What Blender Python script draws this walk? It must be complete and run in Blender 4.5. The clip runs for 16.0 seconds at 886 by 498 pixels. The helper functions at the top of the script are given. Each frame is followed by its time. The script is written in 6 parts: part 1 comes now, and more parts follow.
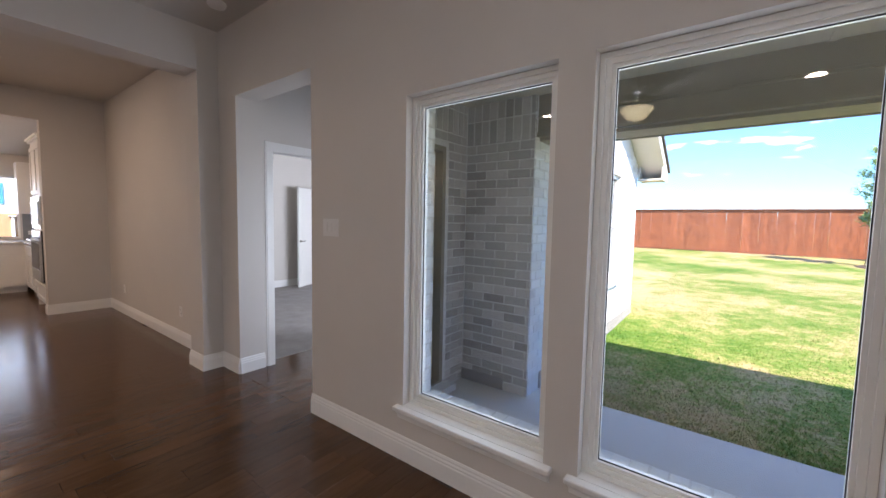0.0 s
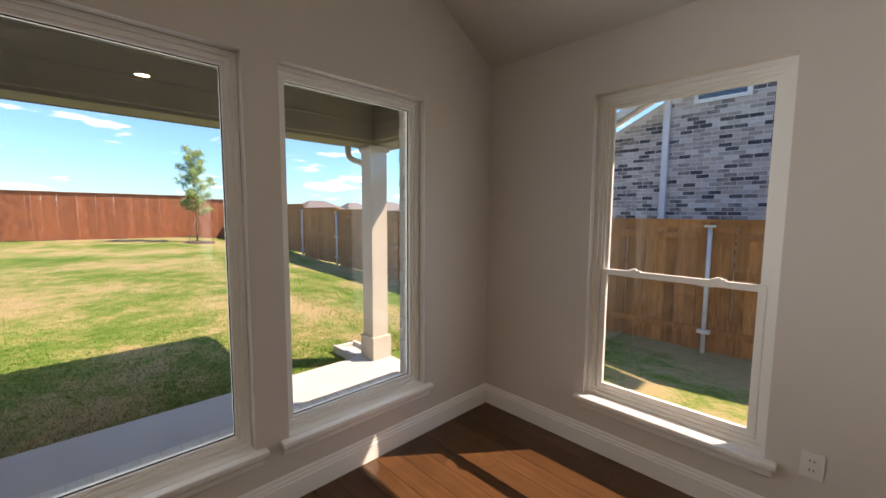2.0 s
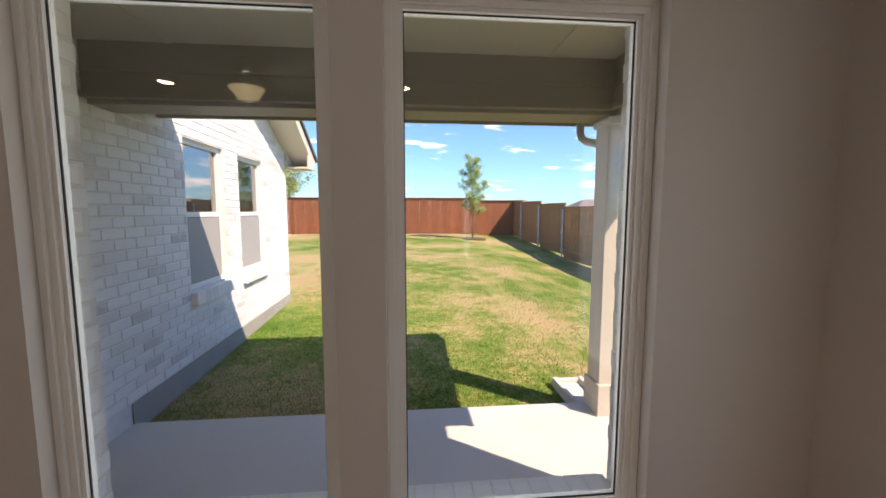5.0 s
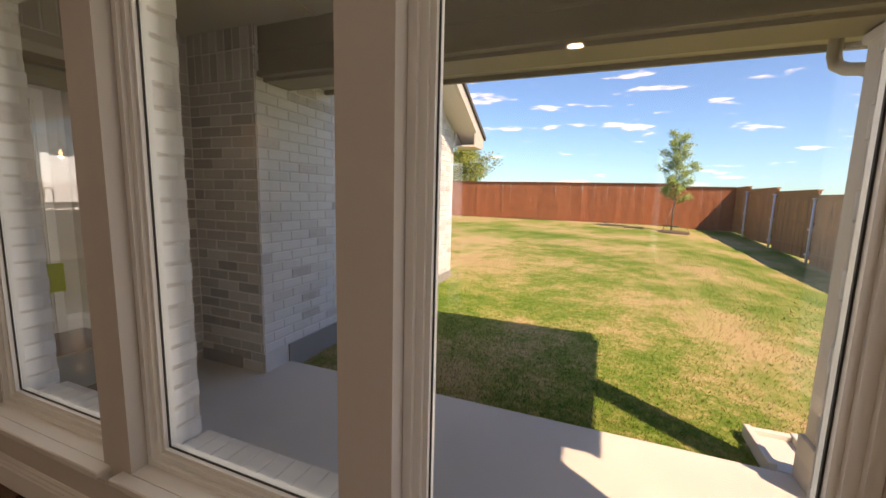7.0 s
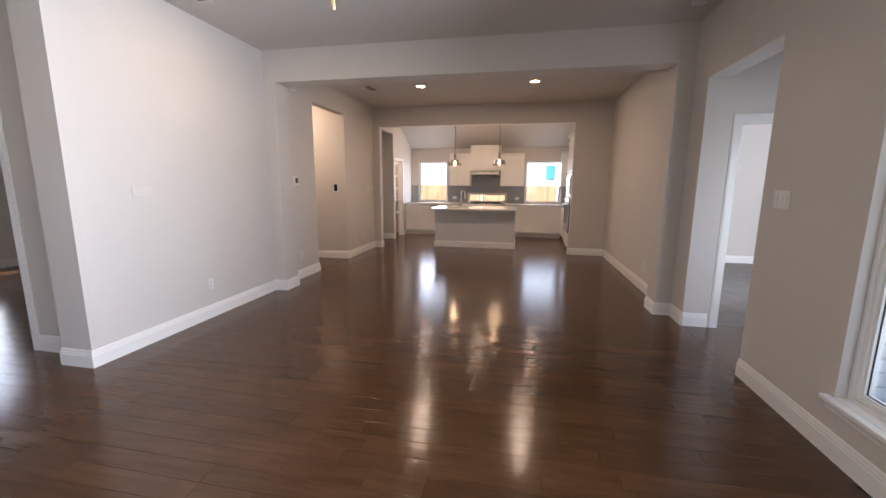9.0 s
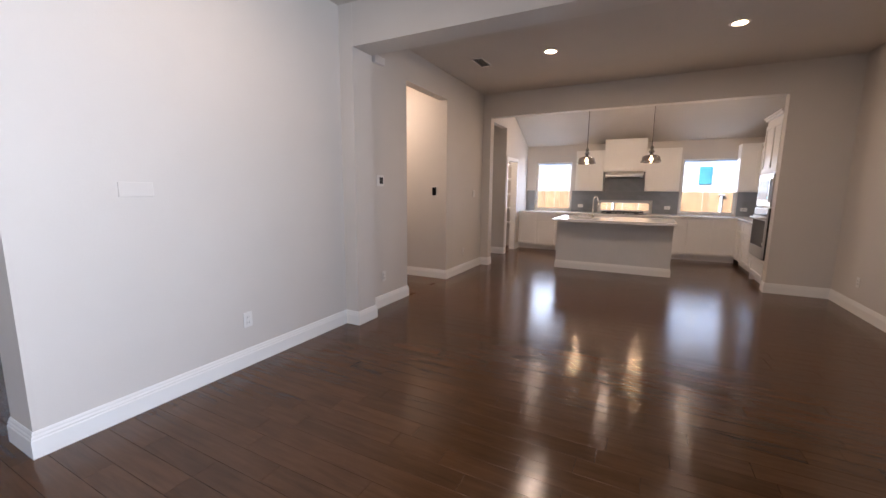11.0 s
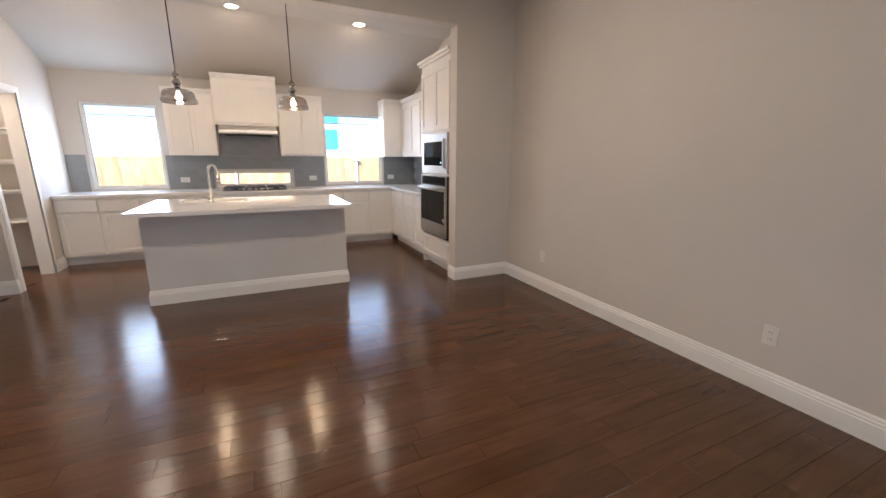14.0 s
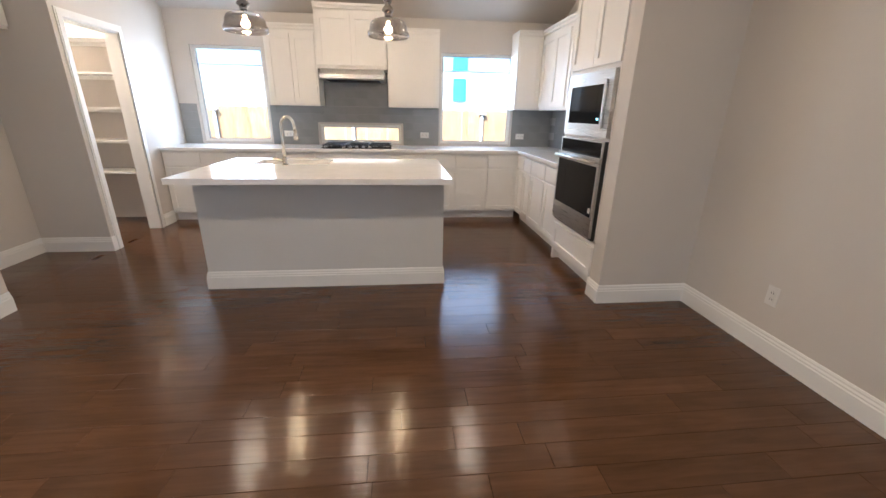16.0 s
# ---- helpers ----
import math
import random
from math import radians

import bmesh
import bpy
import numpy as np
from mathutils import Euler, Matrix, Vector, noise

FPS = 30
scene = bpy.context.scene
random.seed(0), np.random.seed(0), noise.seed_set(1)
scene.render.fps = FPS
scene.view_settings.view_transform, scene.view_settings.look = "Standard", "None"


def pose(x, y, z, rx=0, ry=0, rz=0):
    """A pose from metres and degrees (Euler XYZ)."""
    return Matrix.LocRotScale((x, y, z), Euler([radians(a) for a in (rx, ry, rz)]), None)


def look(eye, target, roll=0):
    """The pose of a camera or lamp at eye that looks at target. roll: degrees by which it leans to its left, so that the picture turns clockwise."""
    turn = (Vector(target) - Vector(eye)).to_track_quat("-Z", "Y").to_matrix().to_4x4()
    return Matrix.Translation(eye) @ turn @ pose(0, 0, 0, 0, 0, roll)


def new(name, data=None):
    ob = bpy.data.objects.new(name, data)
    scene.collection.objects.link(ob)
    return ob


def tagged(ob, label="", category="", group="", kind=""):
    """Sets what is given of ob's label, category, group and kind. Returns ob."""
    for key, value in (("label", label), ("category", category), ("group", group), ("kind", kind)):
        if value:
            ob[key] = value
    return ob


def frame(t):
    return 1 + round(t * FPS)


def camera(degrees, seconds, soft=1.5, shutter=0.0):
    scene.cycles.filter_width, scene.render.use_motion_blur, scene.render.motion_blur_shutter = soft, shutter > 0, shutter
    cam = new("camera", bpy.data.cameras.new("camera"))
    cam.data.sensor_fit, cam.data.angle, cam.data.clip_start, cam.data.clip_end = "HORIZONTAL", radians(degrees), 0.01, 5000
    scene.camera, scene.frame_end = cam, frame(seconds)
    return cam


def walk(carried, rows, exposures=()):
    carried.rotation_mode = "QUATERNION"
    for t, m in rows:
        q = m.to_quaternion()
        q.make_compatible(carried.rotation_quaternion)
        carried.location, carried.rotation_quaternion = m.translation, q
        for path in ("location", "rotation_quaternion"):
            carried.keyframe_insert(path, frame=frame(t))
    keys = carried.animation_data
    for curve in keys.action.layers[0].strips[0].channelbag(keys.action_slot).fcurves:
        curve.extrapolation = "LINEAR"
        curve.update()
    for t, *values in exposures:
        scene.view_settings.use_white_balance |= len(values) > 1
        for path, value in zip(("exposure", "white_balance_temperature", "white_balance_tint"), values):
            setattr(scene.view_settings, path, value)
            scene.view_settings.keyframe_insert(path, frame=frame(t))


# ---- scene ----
cam = camera(97.5, 16.0)
PATH = [
    (0, (-2.044, -1.64, 1.42), (-3.248, -0.049, 1.275), 1.1),
    (0.5, (-2.118, -1.642, 1.428), (-2.74, 0.253, 1.286), 0.9),
    (1, (-2.177, -1.633, 1.417), (-2.09, 0.36, 1.27), 0.8),
    (1.5, (-2.193, -1.712, 1.429), (-1.363, 0.099, 1.257), 0.6),
    (2, (-2.229, -1.829, 1.43), (-0.845, -0.397, 1.247), 0.4),
    (2.5, (-2.24, -1.825, 1.434), (-0.59, -0.711, 1.241), 0.4),
    (3, (-2.261, -1.696, 1.427), (-0.662, -0.512, 1.219), 0.7),
    (3.5, (-2.18, -1.553, 1.444), (-0.977, 0.029, 1.22), 1.0),
    (4, (-1.991, -1.496, 1.441), (-1.258, 0.35, 1.204), 0.9),
    (4.2, (-1.874, -1.488, 1.438), (-1.295, 0.412, 1.201), 0.7),
    (6.5, (-1.051, -0.544, 1.4), (-1.393, 1.421, 1.248), 0.9),
    (7, (-1.087, -0.755, 1.315), (-1.818, 1.087, 1.047), 1.5),
    (7.5, (-1.091, -1.077, 1.283), (-2.426, 0.352, 0.863), 0.9),
    (8, (-1.062, -1.358, 1.366), (-2.877, -0.67, 0.884), 0.8),
    (8.5, (-1.096, -1.598, 1.424), (-3.048, -1.578, 0.99), 0.4),
    (9, (-1.246, -1.699, 1.449), (-3.18, -2.084, 1.118), 0.4),
    (9.5, (-1.567, -1.735, 1.438), (-3.459, -2.323, 1.163), 0.4),
    (10, (-1.937, -1.909, 1.416), (-3.776, -2.648, 1.149), 0.3),
    (12.3, (-4.389, -2.71, 1.348), (-6.118, -3.664, 1.032), 0.6),
    (12.5, (-4.645, -2.759, 1.345), (-6.391, -3.678, 1.019), 0.6),
    (13, (-5.189, -2.761, 1.312), (-7.019, -3.489, 0.967), 0.5),
    (13.5, (-5.618, -2.695, 1.315), (-7.576, -2.851, 0.939), 0.4),
    (14, (-5.805, -2.616, 1.354), (-7.575, -1.799, 0.905), 0.2),
    (14.5, (-6.066, -2.532, 1.312), (-7.454, -1.203, 0.757), 0.6),
    (15, (-6.429, -2.508, 1.304), (-7.805, -1.201, 0.672), 1.4),
    (15.5, (-6.815, -2.36, 1.314), (-8.472, -1.465, 0.642), 1.1),
    (16, (-7.126, -2.147, 1.338), (-9.003, -1.942, 0.679), 1.1),
]
EXPOSURES = [(0, 1.8, 6800, 25), (0.5, 1.55, 7200, 23), (1, 1.5, 7800, 25), (1.5, 1.35, 8200, 25), (2, 1.05, 8500, 25), (3, 1.08, 8100, 27), (4.2, 1.0, 7700, 26), (6.5, 0.85, 10200, 31),
             (7, 0.8, 10500, 32), (7.5, 1.0, 9800, 34), (8, 1.25, 9600, 33), (8.5, 1.55, 9300, 36), (9, 1.9, 7000, 25), (9.5, 1.85, 6700, 24), (10, 1.78, 6800, 26),
             (12.5, 1.9, 6350, 20), (13.0, 1.9, 6300, 19), (14, 2.3, 6200, 17), (15, 2.5, 6100, 16), (16, 2.42, 6050, 14)]
walk(cam, [(t, look(eye, to, roll)) for t, eye, to, roll in PATH], EXPOSURES)

# ---- world, sun, large lights, exposure ----
SUN_TO = Vector((0.527, -0.401, 0.749)).normalized()


def make_world():
    w = bpy.data.worlds.new("sky_world")
    w.use_nodes = True
    nt = w.node_tree
    nt.nodes.clear()
    N = nt.nodes.new
    out, bg, sky = N("ShaderNodeOutputWorld"), N("ShaderNodeBackground"), N("ShaderNodeTexSky")
    sky.sky_type, sky.sun_disc = "NISHITA", False
    sky.sun_elevation = math.asin(SUN_TO.z)
    sky.sun_rotation = math.atan2(SUN_TO.x, SUN_TO.y)
    sky.air_density, sky.dust_density, sky.ozone_density = 1.0, 0.4, 2.0
    tc, mp, sep = N("ShaderNodeTexCoord"), N("ShaderNodeMapping"), N("ShaderNodeSeparateXYZ")
    mp.inputs["Scale"].default_value = (4.2, 4.2, 26.0)
    no = N("ShaderNodeTexNoise")
    no.inputs["Scale"].default_value, no.inputs["Detail"].default_value = 1.7, 7.0
    no.inputs["Roughness"].default_value = 0.55
    cr = N("ShaderNodeValToRGB")
    cr.color_ramp.elements[0].position, cr.color_ramp.elements[1].position = 0.585, 0.70
    band = N("ShaderNodeValToRGB")
    e = band.color_ramp.elements
    e[0].position, e[0].color = 0.0, (0, 0, 0, 1)
    e[1].position, e[1].color = 0.05, (1, 1, 1, 1)
    e2 = band.color_ramp.elements.new(0.34)
    e2.color = (1, 1, 1, 1)
    e3 = band.color_ramp.elements.new(0.5)
    e3.color = (0.1, 0.1, 0.1, 1)
    mul = N("ShaderNodeMath")
    mul.operation = "MULTIPLY"
    mix = N("ShaderNodeMix")
    mix.data_type = "RGBA"
    L = nt.links.new
    L(tc.outputs["Generated"], mp.inputs["Vector"])
    L(tc.outputs["Generated"], sep.inputs[0])
    L(mp.outputs[0], no.inputs["Vector"])
    L(no.outputs["Fac"], cr.inputs[0])
    L(sep.outputs["Z"], band.inputs[0])
    L(cr.outputs[0], mul.inputs[0])
    L(band.outputs[0], mul.inputs[1])
    L(mul.outputs[0], mix.inputs["Factor"])
    tint = N("ShaderNodeMix")
    tint.data_type, tint.blend_type = "RGBA", "MULTIPLY"
    tint.inputs["Factor"].default_value = 1.0
    tint.inputs["B"].default_value = (0.38, 0.72, 1.10, 1)
    L(sky.outputs[0], tint.inputs["A"])
    L(tint.outputs["Result"], mix.inputs["A"])
    mix.inputs["B"].default_value = (7.4, 7.6, 8.0, 1)
    L(mix.outputs["Result"], bg.inputs[0])
    bg.inputs[1].default_value = 0.15
    L(bg.outputs[0], out.inputs[0])
    scene.world = w


make_world()
sun_data = bpy.data.lights.new("sun", "SUN")
sun_data.energy, sun_data.angle, sun_data.color = 4.2, radians(0.5), (1.0, 0.95, 0.87)
sun = new("sun", sun_data)
sun.matrix_world = look(SUN_TO * 40, (0, 0, 0))


def area_light(name, m, sx, sy, power, color=(1, 1, 1), spread=180.0):
    d = bpy.data.lights.new(name, "AREA")
    d.spread = radians(spread)
    d.shape, d.size, d.size_y, d.energy, d.color = "RECTANGLE", sx, sy, power, color
    ob = new(name, d)
    ob.matrix_world = m
    return ob


def down_light(name, x, y, z, power, color=(1.0, 0.83, 0.64), size=0.17):
    d = bpy.data.lights.new(name, "AREA")
    d.shape, d.size, d.energy, d.color = "DISK", size, power, color
    ob = new(name, d)
    ob.matrix_world = pose(x, y, z)
    return ob


# lamps of the rooms, in watts
DL_LIVING, DL_NOOK, DL_KITCHEN, DL_HALL = 2.5, 3.8, 1.35, 7
SKYFILL = (0.68, 0.85, 1.0)


def sky_lamp(name, at, way, sx, sy, power, spread=180.0):
    """Stands in for the sky's light in a window's opening."""
    area_light(name, look(at, Vector(at) + Vector(way)), sx, sy, power, SKYFILL, spread)


for i, x in enumerate((-3.125, -2.10, -1.06)):
    sky_lamp("sky_north_%d" % (i + 1), (x, 0.20, 1.25), (0, -1, 0), 0.8, 1.7, 1.8)
    for k, z in (("low", 0.82), ("high", 1.66)):
        sky_lamp("sky_north_room_%d_%s" % (i + 1, k), (x, -0.15, z), (0, -1, 0.20), 0.8, 0.8, (7.0, 5.8, 3.2)[i], 100.0)
sky_lamp("sky_east", (-0.055, -1.21, 1.22), (-1, 0, 0), 0.8, 1.7, 2)
sky_lamp("sky_entry", (-0.055, -7.7, 1.3), (-1, 0, 0), 0.95, 1.9, 4)
sky_lamp("sky_kitchen_1", (-12.755, -4.31, 1.51), (1, 0, 0), 0.8, 1.1, 5)
sky_lamp("sky_kitchen_2", (-12.755, -1.105, 1.51), (1, 0, 0), 0.9, 1.1, 2.5)
sky_lamp("sky_bedroom_1", (-3.70, 2.92, 1.35), (-1, 0, 0), 0.75, 1.15, 34)
sky_lamp("sky_bedroom_2", (-3.70, 4.02, 1.35), (-1, 0, 0), 0.75, 1.15, 34)
sky_lamp("sky_study", (-5.37, -10.15, 1.5), (0, 1, 0), 1.1, 1.6, 9)
sky_lamp("sky_door", (-4.34, 0.70, 1.1), (-1, 0, 0), 0.5, 1.6, 4)

# ---- materials ----
MATS = {}


def nodes_of(name):
    m = bpy.data.materials.new(name)
    m.use_nodes = True
    nt = m.node_tree
    return m, nt, nt.nodes["Principled BSDF"]


def ramp(nt, stops):
    r = nt.nodes.new("ShaderNodeValToRGB")
    el = r.color_ramp.elements
    while len(el) < len(stops):
        el.new(0.5)
    for e, (p, c) in zip(el, stops):
        e.position, e.color = p, (*c, 1)
    return r


def tex_noise(nt, scale, detail=4.0, rough=0.5, stretch=(1, 1, 1), coord="Object"):
    tc, mp, no = (nt.nodes.new("ShaderNode" + n) for n in ("TexCoord", "Mapping", "TexNoise"))
    mp.inputs["Scale"].default_value = stretch
    no.inputs["Scale"].default_value, no.inputs["Detail"].default_value = scale, detail
    no.inputs["Roughness"].default_value = rough
    nt.links.new(tc.outputs[coord], mp.inputs[0])
    nt.links.new(mp.outputs[0], no.inputs["Vector"])
    return no


def bump(nt, bsdf, sock, strength, dist=0.01, after=None):
    b = nt.nodes.new("ShaderNodeBump")
    b.inputs["Strength"].default_value, b.inputs["Distance"].default_value = strength, dist
    nt.links.new(sock, b.inputs["Height"])
    if after is not None:
        nt.links.new(after.outputs[0], b.inputs["Normal"])
    nt.links.new(b.outputs[0], bsdf.inputs["Normal"])
    return b


def surface(name, color, rough=0.5, metal=0.0, vary=0.04, scale=3.0, bump_scale=0.0, bump_amt=0.2, bump_dist=0.002,
            stretch=(1, 1, 1), spec=0.5, random_amt=0.0):
    """Paint, metal, stone: a base colour with broad stains, fine grain and relief."""
    if name in MATS:
        return MATS[name]
    m, nt, b = nodes_of(name)
    lo, hi = [max(0, c * (1 - vary)) for c in color], [min(1, c * (1 + vary)) for c in color]
    no = tex_noise(nt, scale, 6.0, 0.6, stretch)
    r = ramp(nt, [(0.3, lo), (0.7, hi)])
    nt.links.new(no.outputs["Fac"], r.inputs[0])
    col = r.outputs[0]
    if random_amt:
        oi = nt.nodes.new("ShaderNodeObjectInfo")
        hs = nt.nodes.new("ShaderNodeHueSaturation")
        mr = nt.nodes.new("ShaderNodeMapRange")
        mr.inputs["To Min"].default_value, mr.inputs["To Max"].default_value = 1 - random_amt, 1 + random_amt
        nt.links.new(oi.outputs["Random"], mr.inputs[0])
        nt.links.new(mr.outputs[0], hs.inputs["Value"])
        nt.links.new(col, hs.inputs["Color"])
        col = hs.outputs[0]
    nt.links.new(col, b.inputs["Base Color"])
    b.inputs["Metallic"].default_value = metal
    b.inputs["Specular IOR Level"].default_value = spec
    rr = nt.nodes.new("ShaderNodeMapRange")
    rr.inputs["To Min"].default_value, rr.inputs["To Max"].default_value = max(0.02, rough - 0.05), min(1, rough + 0.06)
    nt.links.new(no.outputs["Fac"], rr.inputs[0])
    nt.links.new(rr.outputs[0], b.inputs["Roughness"])
    if bump_scale:
        n2 = tex_noise(nt, bump_scale, 3.0, 0.5, stretch)
        bump(nt, b, n2.outputs["Fac"], bump_amt, bump_dist)
    MATS[name] = m
    return m


def wood(name, dark, mid, light, rough=0.3, grain=(1, 1, 1), scale=6.0, random_amt=0.15, relief=0.25, island=False, coord="Object", fine=0.0, blotch=0.8):
    """Sawn or planed boards: long grain, a few knots, each board its own tone."""
    if name in MATS:
        return MATS[name]
    m, nt, b = nodes_of(name)
    rnd = nt.nodes.new("ShaderNodeNewGeometry" if island else "ShaderNodeObjectInfo")
    rs = rnd.outputs["Random Per Island" if island else "Random"]
    tc, mp = nt.nodes.new("ShaderNodeTexCoord"), nt.nodes.new("ShaderNodeMapping")
    mp.inputs["Scale"].default_value = grain
    off = nt.nodes.new("ShaderNodeVectorMath")
    off.operation = "ADD"
    sc = nt.nodes.new("ShaderNodeMath")
    sc.operation = "MULTIPLY"
    sc.inputs[1].default_value = 37.0
    nt.links.new(rs, sc.inputs[0])
    nt.links.new(tc.outputs[coord], off.inputs[0])
    nt.links.new(sc.outputs[0], off.inputs[1])
    nt.links.new(off.outputs[0], mp.inputs[0])
    n1 = nt.nodes.new("ShaderNodeTexNoise")
    n1.inputs["Scale"].default_value, n1.inputs["Detail"].default_value = scale, 8.0
    n1.inputs["Roughness"].default_value, n1.inputs["Distortion"].default_value = 0.62, 0.6
    n2 = nt.nodes.new("ShaderNodeTexNoise")
    n2.inputs["Scale"].default_value, n2.inputs["Detail"].default_value = 2.4, 3.0
    nt.links.new(mp.outputs[0], n1.inputs["Vector"])
    nt.links.new(off.outputs[0], n2.inputs["Vector"])
    r = ramp(nt, [(0.28, dark), (0.5, mid), (0.75, light)])
    nt.links.new(n1.outputs["Fac"], r.inputs[0])
    mx = nt.nodes.new("ShaderNodeMix")
    mx.data_type, mx.blend_type = "RGBA", "MULTIPLY"
    r2 = ramp(nt, [(0.3, (0.62, 0.6, 0.58)), (0.55, (1, 1, 1))])
    nt.links.new(n2.outputs["Fac"], r2.inputs[0])
    mx.inputs["Factor"].default_value = blotch
    nt.links.new(r.outputs[0], mx.inputs["A"])
    nt.links.new(r2.outputs[0], mx.inputs["B"])
    hs, mr = nt.nodes.new("ShaderNodeHueSaturation"), nt.nodes.new("ShaderNodeMapRange")
    mr.inputs["To Min"].default_value, mr.inputs["To Max"].default_value = 1 - random_amt, 1 + random_amt
    nt.links.new(rs, mr.inputs[0])
    nt.links.new(mr.outputs[0], hs.inputs["Value"])
    nt.links.new(mx.outputs["Result"], hs.inputs["Color"])
    nt.links.new(hs.outputs[0], b.inputs["Base Color"])
    rr = nt.nodes.new("ShaderNodeMapRange")
    rr.inputs["To Min"].default_value, rr.inputs["To Max"].default_value = max(0.03, rough - 0.06), rough + 0.08
    nt.links.new(n2.outputs["Fac"], rr.inputs[0])
    nt.links.new(rr.outputs[0], b.inputs["Roughness"])
    first = bump(nt, b, n1.outputs["Fac"], relief, 0.003)
    if fine:
        b.inputs["Specular IOR Level"].default_value = 0.42
        n3 = tex_noise(nt, 1.0, 2.0, 0.5, (85, 5, 85))
        bump(nt, b, n3.outputs["Fac"], fine, 0.0012, after=first)
    MATS[name] = m
    return m


def glass(name, tint=(0.97, 0.99, 0.98), rough=0.0, gloss=0.045):
    if name in MATS:
        return MATS[name]
    m, nt, b = nodes_of(name)
    nt.nodes.remove(b)
    out = nt.nodes["Material Output"]
    tr, gl, lw, pw, mr, mx = (nt.nodes.new("ShaderNode" + n) for n in ("BsdfTransparent", "BsdfGlossy", "LayerWeight", "Math", "MapRange", "MixShader"))
    tr.inputs[0].default_value = (*tint, 1)
    gl.inputs["Roughness"].default_value = rough
    pw.operation = "POWER"
    pw.inputs[1].default_value = 5.0
    mr.inputs["To Min"].default_value, mr.inputs["To Max"].default_value = gloss, 0.92
    nt.links.new(lw.outputs["Facing"], pw.inputs[0])
    nt.links.new(pw.outputs[0], mr.inputs[0])
    nt.links.new(mr.outputs[0], mx.inputs[0])
    nt.links.new(tr.outputs[0], mx.inputs[1])
    nt.links.new(gl.outputs[0], mx.inputs[2])
    nt.links.new(mx.outputs[0], out.inputs[0])
    MATS[name] = m
    return m


def glow(name, color, strength):
    if name in MATS:
        return MATS[name]
    m, nt, b = nodes_of(name)
    b.inputs["Base Color"].default_value = (*[min(1, c) for c in color], 1)
    b.inputs["Emission Color"].default_value = (*color, 1)
    b.inputs["Emission Strength"].default_value = strength
    MATS[name] = m
    return m


def brick_mat(name, stops, island=True, rough=0.85):
    if name in MATS:
        return MATS[name]
    m, nt, b = nodes_of(name)
    g = nt.nodes.new("ShaderNodeNewGeometry" if island else "ShaderNodeObjectInfo")
    r = ramp(nt, stops)
    no = tex_noise(nt, 14.0, 6.0, 0.65)
    add = nt.nodes.new("ShaderNodeMath")
    add.operation = "MULTIPLY_ADD"
    add.inputs[1].default_value, add.inputs[2].default_value = 0.5, -0.25
    ad2 = nt.nodes.new("ShaderNodeMath")
    nt.links.new(no.outputs["Fac"], add.inputs[0])
    nt.links.new(add.outputs[0], ad2.inputs[0])
    nt.links.new(g.outputs["Random Per Island" if island else "Random"], ad2.inputs[1])
    nt.links.new(ad2.outputs[0], r.inputs[0])
    nt.links.new(r.outputs[0], b.inputs["Base Color"])
    b.inputs["Roughness"].default_value = rough
    n2 = tex_noise(nt, 60.0, 4.0, 0.6)
    bump(nt, b, n2.outputs["Fac"], 0.5, 0.004)
    MATS[name] = m
    return m


PAINT = surface("wall_paint", (0.60, 0.56, 0.515), 0.62, vary=0.025, scale=1.3, bump_scale=110, bump_amt=0.16, bump_dist=0.002, spec=0.3)
CEIL = surface("ceiling_paint", (0.58, 0.54, 0.495), 0.8, vary=0.03, scale=1.1, bump_scale=80, bump_amt=0.2, bump_dist=0.002, spec=0.2)
TRIM = surface("white_trim_paint", (0.80, 0.79, 0.76), 0.32, vary=0.02, scale=2.0, bump_scale=40, bump_amt=0.04)
VINYL = surface("white_vinyl", (0.80, 0.79, 0.75), 0.35, vary=0.02, scale=5.0)
CABINET = surface("white_cabinet_paint", (0.80, 0.78, 0.75), 0.36, vary=0.02, scale=3.0, bump_scale=50, bump_amt=0.04)
QUARTZ = surface("white_quartz", (0.80, 0.79, 0.77), 0.1, vary=0.035, scale=7.0)
ISLAND = surface("island_grey_paint", (0.62, 0.61, 0.59), 0.5, vary=0.02, scale=2.0, bump_scale=90, bump_amt=0.08)
STEEL = surface("brushed_steel", (0.58, 0.57, 0.55), 0.28, 1.0, vary=0.06, scale=4.0, stretch=(1, 1, 60))
NICKEL = surface("brushed_nickel", (0.62, 0.58, 0.52), 0.25, 1.0, vary=0.04)
BLACKGLASS = surface("black_oven_glass", (0.006, 0.006, 0.007), 0.06, vary=0.1, spec=0.10)
BLACK = surface("black_enamel", (0.02, 0.02, 0.021), 0.4, vary=0.2, scale=9)
PLATE = surface("white_plastic", (0.70, 0.68, 0.65), 0.35, vary=0.015, scale=8)
DARKSLOT = surface("dark_slot", (0.03, 0.03, 0.03), 0.7, vary=0.1)
TAUPE = surface("taupe_exterior_paint", (0.27, 0.235, 0.175), 0.6, vary=0.04, scale=1.5, bump_scale=40, bump_amt=0.1)
COLUMN = surface("column_paint", (0.55, 0.50, 0.43), 0.6, vary=0.03, scale=1.5)
TAUPE_L = surface("light_taupe_soffit", (0.50, 0.46, 0.35), 0.7, vary=0.04, scale=1.2)
CREAM = surface("cream_rake_paint", (0.68, 0.63, 0.55), 0.6, vary=0.03, scale=1.5)
CONCRETE = surface("patio_concrete", (0.61, 0.58, 0.54), 0.85, vary=0.09, scale=2.2, bump_scale=45, bump_amt=0.25, bump_dist=0.003)
